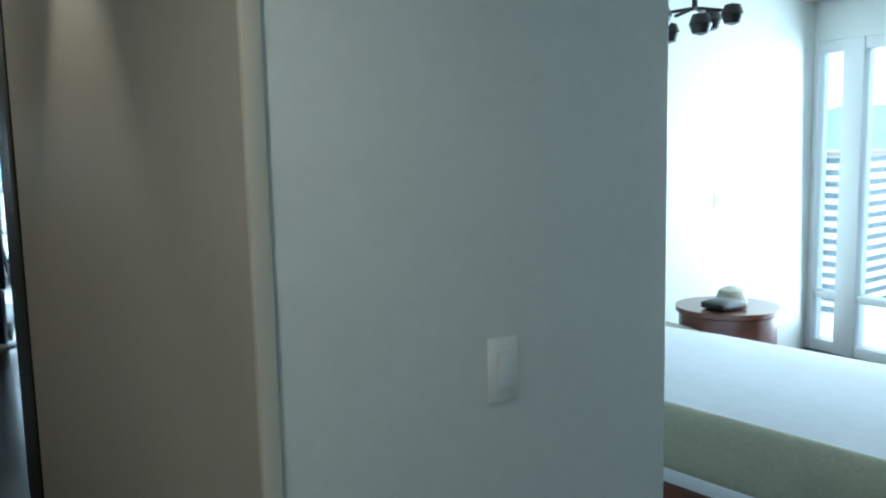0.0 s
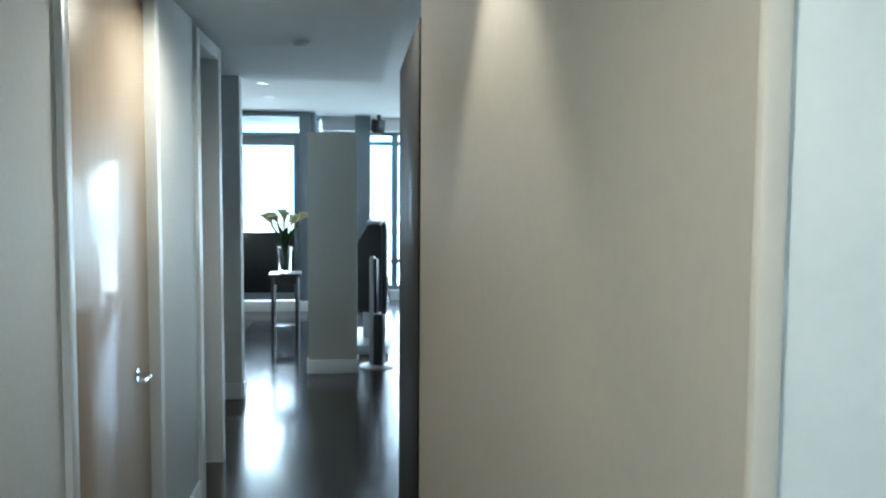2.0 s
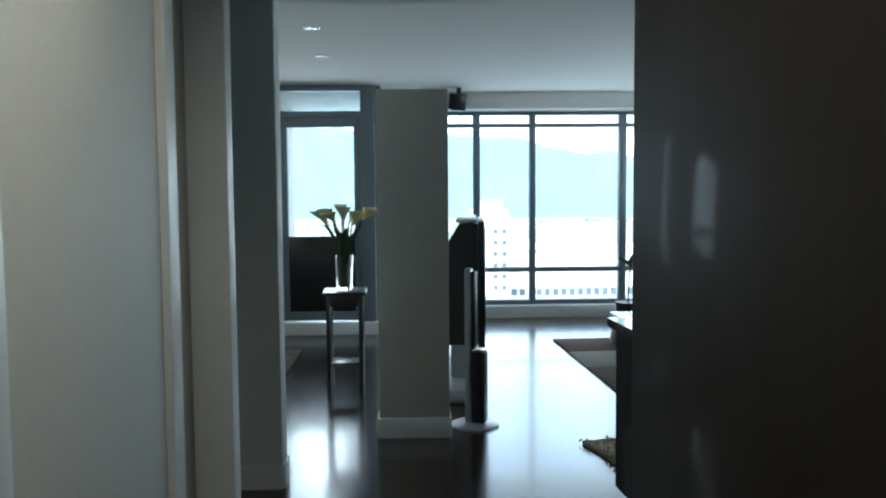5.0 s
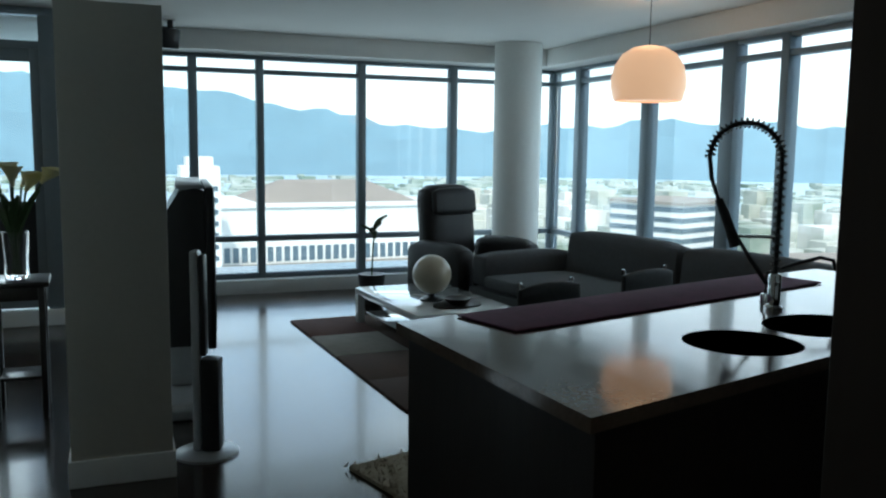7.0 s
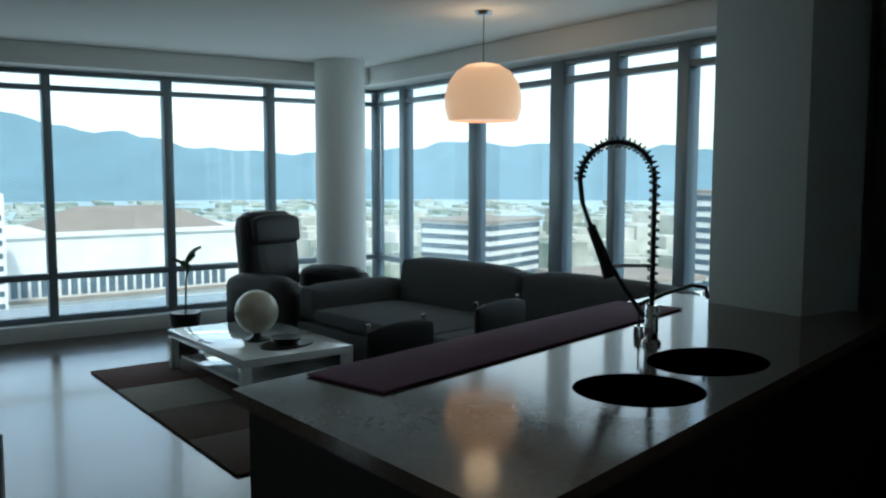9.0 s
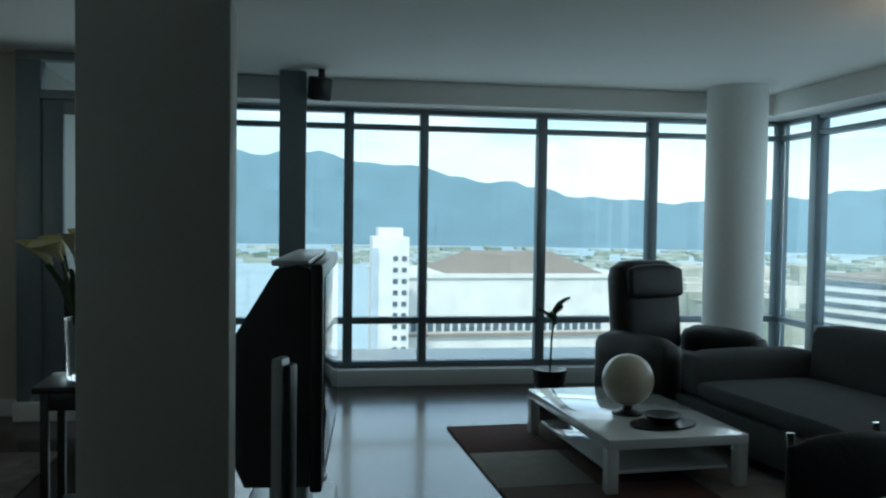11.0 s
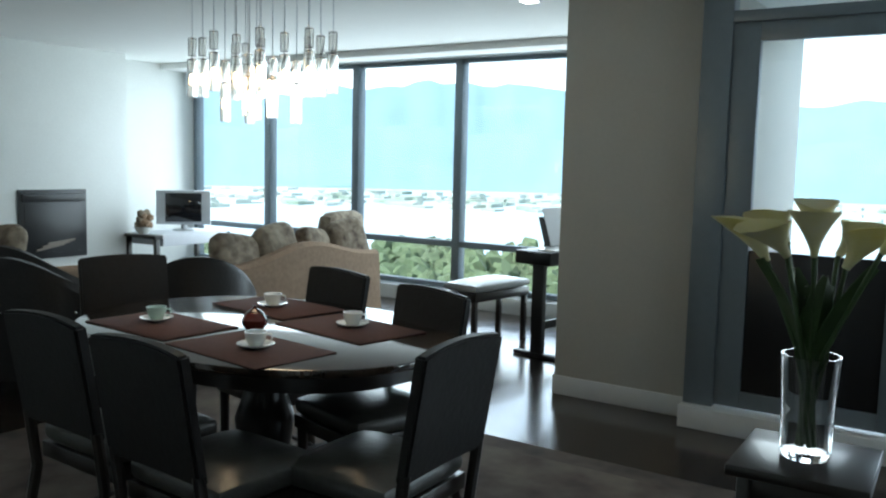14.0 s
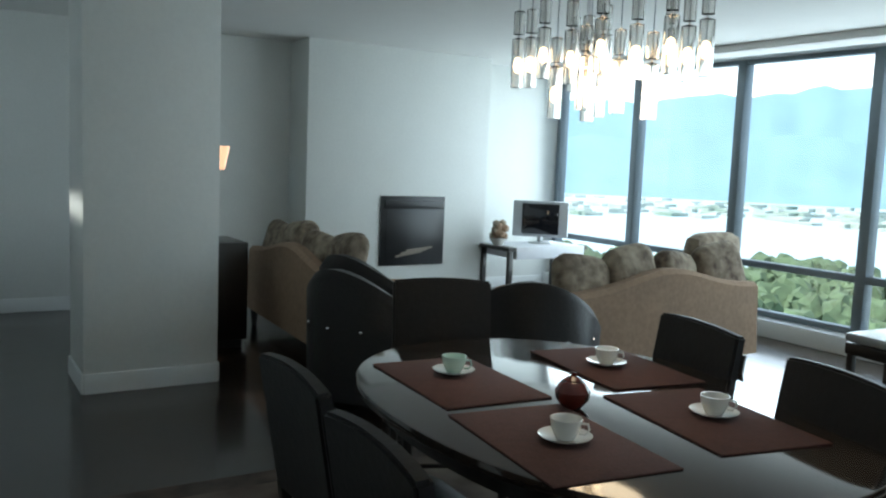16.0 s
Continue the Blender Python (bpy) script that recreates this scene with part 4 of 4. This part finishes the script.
part("apron", prism([(x * 0.9, y * 0.88) for x, y in oval], 0.655, 0.722), M_BLACKWOOD, dt)
part("pedestal", lathe([(0, 0.06), (0.16, 0.06), (0.17, 0.12), (0.09, 0.2), (0.12, 0.38), (0.08, 0.5), (0.14, 0.62), (0.16, 0.655), (0, 0.655)], 28), M_BLACKWOOD, dt)
for k in range(4):
    a = math.pi / 4 + k * math.pi / 2
    part("leg", tube([(0.1 * math.cos(a), 0.1 * math.sin(a), 0.13), (0.26 * math.cos(a), 0.26 * math.sin(a), 0.1), (0.44 * math.cos(a), 0.4 * math.sin(a), 0.025)], 0.045, r1=0.025), M_BLACKWOOD, dt)
TT = RUGZ + 0.7525


def dining_chair(m, label):
    c = thing("dining_chair", label, "chair", m, group="chairs round the dining table")
    part("seat", cushion(-0.22, -0.2, 0.42, 0.22, 0.22, 0.5, 0.035), M_SEAT, c)
    part("seat_frame", boxed(-0.215, -0.2, 0.37, 0.215, 0.215, 0.425, bevel=0.006), M_BLACKWOOD, c)
    bk = bmesh.new()
    n = 10
    grid = []
    for i in range(n + 1):
        x = -0.215 + 0.43 * i / n
        bow = 0.01 * (1 - (x / 0.215) ** 2)
        topz = 0.895 + 0.016 * (1 - (x / 0.215) ** 2)
        grid.append([bk.verts.new((x, y + bow, z)) for y, z in ((-0.225, 0.52), (-0.285, topz), (-0.325, topz - 0.004), (-0.262, 0.52))])
    for p, q in zip(grid, grid[1:]):
        for k in range(4):
            bk.faces.new((p[k], q[k], q[(k + 1) % 4], p[(k + 1) % 4]))
    bk.faces.new(grid[0]), bk.faces.new(grid[-1][::-1])
    bmesh.ops.recalc_face_normals(bk, faces=bk.faces[:])
    bmesh.ops.bevel(bk, geom=[e for e in bk.edges if e.calc_face_angle(0) > 0.8], offset=0.008, segments=2, affect="EDGES")
    part("backrest", bk, M_LEATHER, c)
    for s in (-1, 1):
        part("back_leg", tube([(s * 0.195, -0.3, 0), (s * 0.2, -0.225, 0.35), (s * 0.2, -0.25, 0.55)], 0.019, 8), M_BLACKWOOD, c)
        part("front_leg", tube([(s * 0.19, 0.185, 0), (s * 0.195, 0.185, 0.37)], 0.017, 8, r1=0.022), M_BLACKWOOD, c)
        part("side_stretcher", tube([(s * 0.193, -0.26, 0.16), (s * 0.193, 0.18, 0.16)], 0.01, 8), M_BLACKWOOD, c)
    part("stretcher", tube([(-0.19, -0.03, 0.16), (0.19, -0.03, 0.16)], 0.01, 8), M_BLACKWOOD, c)
    return c


L = "dark leather dining chair with padded seat, pulled up to the table"
ch = dining_chair(pose(-2.0, 8.4, RUGZ, 0, 0, -2), L)
copy_thing(ch, pose(-1.46, 8.35, RUGZ, 0, 0, -3))
copy_thing(ch, pose(-1.09, 8.63, RUGZ, 0, 0, 91))
copy_thing(ch, pose(-1.5, 9.12, RUGZ, 0, 0, 165))
copy_thing(ch, pose(-2.15, 9.31, RUGZ, 0, 0, 168))
copy_thing(ch, pose(-2.95, 9.15, RUGZ, 0, 0, -112))


def placemat(x0, y0, x1, y1, turn):
    p = part("placemat", boxed(-(x1 - x0) / 2, -(y1 - y0) / 2, 0, (x1 - x0) / 2, (y1 - y0) / 2, 0.004, bevel=0.001), M_RUST)
    p.matrix_basis = pose((x0 + x1) / 2, (y0 + y1) / 2, TT + 0.0008, 0, 0, turn)
    return tagged(p, "rust-brown woven placemat on the dining table", "placemat", "placemats")


placemat(-2.49, 8.545, -1.97, 8.885, -4)
placemat(-1.92, 8.47, -1.4, 8.81, -7)
placemat(-2.44, 9.13, -1.92, 9.47, -8)
placemat(-1.89, 8.97, -1.37, 9.31, -10)


def teacup(x, y, material, label):
    c = thing("teacup", label, "cup", pose(x, y, TT + 0.0055, 0, 0, 40), group="teacups on the placemats")
    part("saucer", lathe([(0, 0), (0.035, 0), (0.075, 0.016), (0.077, 0.019), (0.035, 0.006), (0, 0.005)], 28), M_CHINA, c)
    part("bowl", lathe([(0, 0.006), (0.025, 0.006), (0.03, 0.014), (0.042, 0.04), (0.046, 0.066), (0.043, 0.066), (0.037, 0.04), (0, 0.016)], 28), material, c)
    part("handle", tube([(0.042, 0, 0.055), (0.062, 0, 0.055), (0.066, 0, 0.04), (0.056, 0, 0.025), (0.038, 0, 0.025)], 0.0035, 8), material, c)
    c.scale = (0.86, 0.86, 0.86)
    return c


teacup(-2.29, 8.74, M_MINT, "mint green china teacup on a white saucer")
teacup(-1.64, 8.65, M_CHINA, "white china teacup on its saucer")
teacup(-2.19, 9.28, M_CHINA, "white china teacup on its saucer")
teacup(-1.63, 9.16, M_CHINA, "white china teacup on its saucer")
pot = thing("sugar_pot", "small round dark red glazed pot on the table", "pot", pose(-1.865, 8.86, TT + 0.001))
part("body", lathe([(0, 0), (0.03, 0), (0.055, 0.03), (0.058, 0.055), (0.04, 0.085), (0.03, 0.09), (0, 0.09)], 28), M_RED, pot)
pot.scale = (0.85, 0.85, 0.85)
part("lid", lathe([(0.032, 0.091), (0.02, 0.1), (0.008, 0.105), (0.01, 0.115), (0, 0.118)], 20), M_RED, pot)

cd = thing("chandelier", "chandelier of lit crystal tubes on thin wires", "chandelier", pose(-2.03, 9.05, 0))
part("canopy", boxed(-0.42, -0.12, CEIL - 0.03, 0.42, 0.12, CEIL - 0.001, bevel=0.005), M_CHROME, cd)
rc2 = random.Random(4)
for k in range(19):
    x, y = -0.29 + 0.58 * ((k * 7) % 19) / 18, (-0.1, 0.0, 0.1)[k % 3]
    low = 1.58 + (0.0 if abs(x) < 0.22 and k % 2 else 0.1) + rc2.uniform(-0.015, 0.015)
    t = part("crystal_tube", lathe([(0.017, low), (0.021, low), (0.021, low + 0.15), (0.008, low + 0.155), (0.008, low + 0.151), (0.017, low + 0.148), (0.017, low)], 16, (x, y, 0)), M_SMOKE, cd)
    part("bulb", lathe([(0, low + 0.045), (0.011, low + 0.052), (0.014, low + 0.07), (0.009, low + 0.09), (0, low + 0.095)], 12, (x, y, 0)), M_BULB, t)
    part("wire", tube([(x, y, low + 0.1), (x, y, CEIL - 0.028)], 0.002, 5), M_STEEL, cd)
    part("upper_tube", lathe([(0.018, low + 0.165), (0.018, low + 0.235), (0.006, low + 0.24), (0.006, low + 0.236), (0.015, low + 0.232), (0.015, low + 0.165), (0.018, low + 0.165)], 12, (x, y, 0)), M_SMOKE, cd)

# ---- fireside sitting area ----
fp = thing("fireplace", "black framed square fireplace set in the white wall", "fireplace", pose(-7.6, 11.56, 0))
part("frame", boxed(0.001, -0.37, 0.36, 0.02, 0.37, 1.06, bevel=0.004), M_BLACK, fp)
part("firebox", boxed(0.02, -0.31, 0.42, 0.026, 0.31, 0.92, bevel=0.002), M_BLACK, fp)
part("hood", boxed(0.02, -0.34, 0.94, 0.05, 0.34, 1.02, bevel=0.006), M_BLACK, fp)
for k in range(3):
    part("log", tube([(0.036, -0.2 + 0.06 * k, 0.45 + 0.03 * k), (0.036, 0.1 + 0.06 * k, 0.5 + 0.02 * k)], 0.012), M_ROOF, fp)


def camel_sofa(m, w, label, cushions):
    s = thing("camelback_sofa", label, "sofa", m)
    n = 16
    bk = bmesh.new()
    grid = []
    for i in range(n + 1):
        x = -w / 2 + w * i / n
        hump = 0.66 + 0.13 * math.exp(-(x / (w * 0.27)) ** 2)
        grid.append([bk.verts.new((x, y, z)) for y, z in ((0.0, 0.16), (0.03, hump - 0.03), (0.06, hump), (0.12, hump), (0.16, hump - 0.04), (0.2, 0.3), (0.2, 0.16))])
    for p, q in zip(grid, grid[1:]):
        for k in range(7):
            bk.faces.new((p[k], q[k], q[(k + 1) % 7], p[(k + 1) % 7]))
    bk.faces.new(grid[0]), bk.faces.new(grid[-1][::-1])
    part("backrest", bk, M_BROWNFAB, s)
    part("base", boxed(-w / 2, 0.2, 0.14, w / 2, 0.85, 0.3, bevel=0.02), M_BROWNFAB, s)
    part("seat", cushion(-w / 2 + 0.14, 0.2, 0.3, w / 2 - 0.14, 0.87, 0.45, 0.06), M_FLORAL, s)
    for a in (-1, 1):
        part("armrest", cushion(a * (w / 2 - 0.07) - 0.08, 0.16, 0.16, a * (w / 2 - 0.07) + 0.08, 0.86, 0.62, 0.07), M_BROWNFAB, s)
        for y in (0.06, 0.8):
            part("leg", lathe([(0.02, 0), (0.035, 0.14), (0, 0.14)], 10, (a * (w / 2 - 0.08), y, 0)), M_BLACKWOOD, s)
    for k in range(cushions):
        x = -w / 2 + w * (k + 0.5) / cushions
        c = part("loose_cushion", cushion(-w / cushions / 2, -0.08, -0.21, w / cushions / 2, 0.08, 0.21, 0.075, m=pose(x, 0.2, 0.66 + 0.05 * (k % 2), -14, 8 - 16 * (k % 2), 6 * (k % 3))), M_FLORAL, s, "floral tapestry scatter cushion")
    return s


camel_sofa(pose(-5.95, 9.55, 0, 0, 0, -3), 1.95, "tan camelback sofa heaped with floral cushions", 4)
camel_sofa(pose(-3.95, 11.5, 0, 0, 0, 92), 1.75, "tan camelback sofa with floral cushions by the window", 4)


def tub_chair(m, label):
    c = thing("tub_armchair", label, "armchair", m, group="dark leather armchairs")
    bm = bmesh.new()
    n = 20
    prev = None
    for i in range(n + 1):
        a = math.pi * (-0.1 + 1.2 * i / n)
        h = 0.55 + 0.27 * max(0, math.sin(a)) ** 1.5
        ring = [bm.verts.new((r * math.cos(a), -r * math.sin(a), z)) for r, z in ((0.44, 0.1), (0.45, h - 0.05), (0.42, h), (0.36, h), (0.33, h - 0.05), (0.33, 0.1))]
        if prev:
            for k in range(6):
                bm.faces.new((prev[k], ring[k], ring[(k + 1) % 6], prev[(k + 1) % 6]))
        else:
            bm.faces.new(ring)
        prev = ring
    bm.faces.new(prev[::-1])
    tsh = part("shell", bm, M_LEATHER, c)
    part("seat", cushion(-0.32, -0.3, 0.12, 0.32, 0.36, 0.45, 0.08), M_LEATHER, c)
    for x in (-0.28, 0.28):
        for y in (-0.26, 0.28):
            part("leg", lathe([(0.018, 0), (0.026, 0.13), (0, 0.13)], 10, (x, y, 0)), M_BLACKWOOD, c)
    for k in range(5):
        a = math.pi * (0.2 + 0.15 * k)
        part("stud", lathe([(0.011, 0), (0.008, 0.006), (0, 0.008)], 8, (0, 0, 0)), M_CHROME, tsh).matrix_basis = Matrix.Translation((0.45 * math.cos(a), -0.45 * math.sin(a), 0.5)) @ pose(0, 0, 0, 90, 0, math.degrees(-a) + 90)
    return c


tub_chair(pose(-4.45, 9.62, 0, 0, 0, 20), "dark leather studded tub armchair beside the tan sofa")
tub_chair(pose(-3.95, 10.25, 0, 0, 0, 60), "dark leather tub armchair with rounded back")
tub_chair(pose(-5.05, 9.95, 0, 0, 0, 15), "dark leather tub armchair between the sofas")
ub = thing("upholstered_armchair", "floral wing armchair by the dining window", "armchair", pose(-4.9, 12.5, 0, 0, 0, 100))
part("seat", cushion(-0.32, -0.3, 0.18, 0.32, 0.35, 0.46, 0.07), M_FLORAL, ub)
part("backrest", cushion(-0.32, -0.4, 0.3, 0.32, -0.22, 0.95, 0.08), M_FLORAL, ub)
for s in (-1, 1):
    part("armrest", cushion(s * 0.36 - 0.07, -0.3, 0.18, s * 0.36 + 0.07, 0.33, 0.6, 0.06), M_FLORAL, ub)
    for y in (-0.3, 0.3):
        part("leg", lathe([(0.018, 0), (0.026, 0.18), (0, 0.18)], 10, (s * 0.3, y, 0)), M_BLACKWOOD, ub)
tt = thing("side_table", "low dark side table with pale cloth under the television", "table", pose(-7.35, 13.0, 0))
part("tabletop", boxed(-0.28, -0.6, 0.53, 0.28, 0.45, 0.57, bevel=0.006), M_BLACKWOOD, tt)
part("cloth", boxed(-0.285, -0.5, 0.45, 0.285, 0.4, 0.576, bevel=0.006), M_BED, tt, "pale cloth hanging over the edge")
for x in (-0.24, 0.24):
    for y in (-0.55, 0.4):
        part("leg", boxed(x - 0.025, y - 0.025, 0, x + 0.025, y + 0.025, 0.53), M_BLACKWOOD, tt)
t2 = thing("small_television", "small silver flat television on the side table", "television", pose(-7.4, 13.05, 0.577, 0, 0, -42))
t2c = part("case", boxed(-0.04, -0.3, 0.07, 0.04, 0.3, 0.46, bevel=0.012), M_SILVER, t2)
part("screen", boxed(0.04, -0.2, 0.1, 0.045, 0.2, 0.43, bevel=0.002), M_SCREEN, t2c)
part("foot", lathe([(0, 0), (0.13, 0), (0.12, 0.015), (0.03, 0.02), (0.03, 0.07), (0, 0.07)], 20), M_SILVER, t2)
fb = thing("flower_bowl", "small dried flower bouquet in a pale bowl", "flowers", pose(-7.35, 12.46, 0.571))
part("bowl", lathe([(0, 0), (0.05, 0), (0.1, 0.08), (0.09, 0.08), (0, 0.02)], 20), M_CHINA, fb)
for k in range(14):
    bm = bmesh.new()
    bmesh.ops.create_icosphere(bm, subdivisions=1, radius=0.045, matrix=pose(rf.uniform(-0.1, 0.1), rf.uniform(-0.1, 0.1), 0.1 + rf.uniform(0, 0.14)))
    part("blossom", bm, M_FLORAL if k % 2 else M_BROWNFAB, fb)
dc = thing("dark_cabinet", "low dark wooden cabinet by the passage wall", "cabinet", pose(-6.35, 9.1, 0))
part("body", boxed(-0.25, -0.25, 0.06, 0.25, 0.25, 0.78, bevel=0.006), M_BLACKWOOD, dc)
part("plinth", boxed(-0.22, -0.22, 0, 0.22, 0.22, 0.06), M_BLACK, dc)
scn = thing("wall_sconce", "small glowing amber wall sconce", "wall lamp", pose(-5.42, 8.88, 1.36))
part("backplate", boxed(-0.03, 0.001, -0.05, 0.03, 0.012, 0.05, bevel=0.003), M_STEEL, scn)
part("shade", lathe([(0.02, -0.07), (0.05, 0.08), (0.046, 0.08), (0.016, -0.07)], 20, (0, 0.06, 0.03)), M_SHADE, scn)

# keyboard and bench by the dining windows
kb = thing("keyboard_stand", "black digital piano on a dark stand with sheet music", "piano", pose(-2.28, 12.7, 0, 0, 0, 82))
part("case", boxed(-0.62, -0.16, 0.7, 0.62, 0.16, 0.8, bevel=0.01), M_BLACK, kb)
part("keys", boxed(-0.56, -0.15, 0.801, 0.56, 0.0, 0.812, bevel=0.002), M_CHINA, kb)
part("sheet_music", boxed(-0.24, 0, 0, 0.24, 0.004, 0.3, bevel=0, m=pose(0, 0.1, 0.81, -18, 0, 0)), M_BED, kb, "white sheet music")
part("music_rest", boxed(-0.3, 0.006, 0, 0.3, 0.014, 0.24, bevel=0.002, m=pose(0, 0.1, 0.805, -18, 0, 0)), M_BLACK, kb)
for s in (-1, 1):
    part("leg", boxed(s * 0.52 - 0.025, -0.05, 0.03, s * 0.52 + 0.025, 0.05, 0.7, bevel=0.004), M_BLACK, kb)
    part("foot", boxed(s * 0.52 - 0.03, -0.2, 0, s * 0.52 + 0.03, 0.2, 0.03, bevel=0.004), M_BLACK, kb)
part("pedal_bar", boxed(-0.5, -0.015, 0.2, 0.5, 0.015, 0.26), M_BLACK, kb)
bn = thing("piano_bench", "dark bench with pale tufted leather top", "bench", pose(-2.95, 12.45, 0, 0, 0, 82))
part("cushion", cushion(-0.36, -0.17, 0.43, 0.36, 0.17, 0.5, 0.03), mat("pale_grey_leather", (0.4, 0.42, 0.42), 0.25, grain=0.2, scale=30, bump=0.3), bn)
part("frame", boxed(-0.35, -0.16, 0.36, 0.35, 0.16, 0.43, bevel=0.005), M_BLACKWOOD, bn)
for x in (-0.32, 0.32):
    for y in (-0.13, 0.13):
        part("leg", boxed(x - 0.02, y - 0.02, 0, x + 0.02, y + 0.02, 0.36), M_BLACKWOOD, bn)

# ---- bedroom ----
bed = thing("bed", "large bed made with white linen and sage blanket", "bed", pose(3.02, 2.9, 0, 0, 0, -80))
part("bed_frame", boxed(-0.45, 0.0, 0.08, 2.4, 1.25, 0.3, bevel=0.02), M_MAHOG, bed, "mahogany bed frame")
part("mattress", cushion(-0.42, 0.03, 0.3, 2.37, 1.22, 0.6, 0.07), M_BED, bed)
part("blanket", cushion(-0.45, -0.02, 0.34, 2.39, 0.06, 0.585, 0.035), M_OLIVE, bed, "sage blanket hanging down the side")
part("valance", boxed(-0.44, -0.015, 0.3, 2.38, 0.02, 0.36, bevel=0.01), M_BED, bed)
for x in (-0.38, 2.32):
    for y in (0.08, 1.17):
        part("leg", boxed(x - 0.04, y - 0.04, 0, x + 0.04, y + 0.04, 0.08), M_MAHOG, bed)
bt = thing("bedside_table", "round mahogany bedside table", "table", pose(4.78, 3.55, 0))
part("body", lathe([(0, 0), (0.26, 0), (0.26, 0.06), (0.28, 0.08), (0.28, 0.55), (0.3, 0.56), (0.3, 0.59), (0, 0.59)], 36), M_MAHOG, bt)
cap = thing("folded_cap", "pale cap and dark cloth lying on the bedside table", "clothing", pose(4.78, 3.52, 0.591))
part("crown", lathe([(0.09, 0), (0.095, 0.03), (0.07, 0.09), (0.03, 0.11), (0, 0.112)], 24, (0.03, 0.03, 0)), M_CREAM, cap)
part("dark_cloth", cushion(-0.2, -0.12, 0, 0.0, 0.06, 0.05, 0.02), M_BLACK, cap)
bc = thing("bedroom_chair", "dark framed chair with pale upholstered back", "chair", pose(4.28, 3.72, 0, 0, 0, 180))
part("seat", cushion(-0.24, -0.22, 0.4, 0.24, 0.22, 0.5, 0.04), M_CREAM, bc)
part("backrest", cushion(-0.19, -0.27, 0.52, 0.19, -0.22, 1.02, 0.02), M_CREAM, bc)
for s in (-1, 1):
    part("back_post", tube([(s * 0.2, -0.28, 0), (s * 0.22, -0.22, 0.45), (s * 0.22, -0.26, 0.8), (s * 0.2, -0.33, 1.1)], 0.02, 8), M_BLACKWOOD, bc)
    part("front_leg", tube([(s * 0.21, 0.18, 0), (s * 0.21, 0.18, 0.42)], 0.018, 8), M_BLACKWOOD, bc)
bl = thing("bedroom_ceiling_lamp", "dark bronze multi-arm globe lamp", "ceiling lamp", pose(3.78, 2.87, 0))
part("stem", tube([(0, 0, CEIL - 0.001), (0, 0, 2.15)], 0.012), M_BLACK, bl)
for k in range(5):
    a = k * 1.257 + 0.3
    part("arm", tube([(0, 0, 2.16), (0.12 * math.cos(a), 0.12 * math.sin(a), 2.14)], 0.008), M_BLACK, bl)
    part("globe", lathe([(0, -0.05), (0.035, -0.04), (0.05, 0), (0.035, 0.04), (0, 0.05)], 18, (0.16 * math.cos(a), 0.16 * math.sin(a), 2.12 - 0.05 * (k % 2))), M_BLACKWOOD, bl)
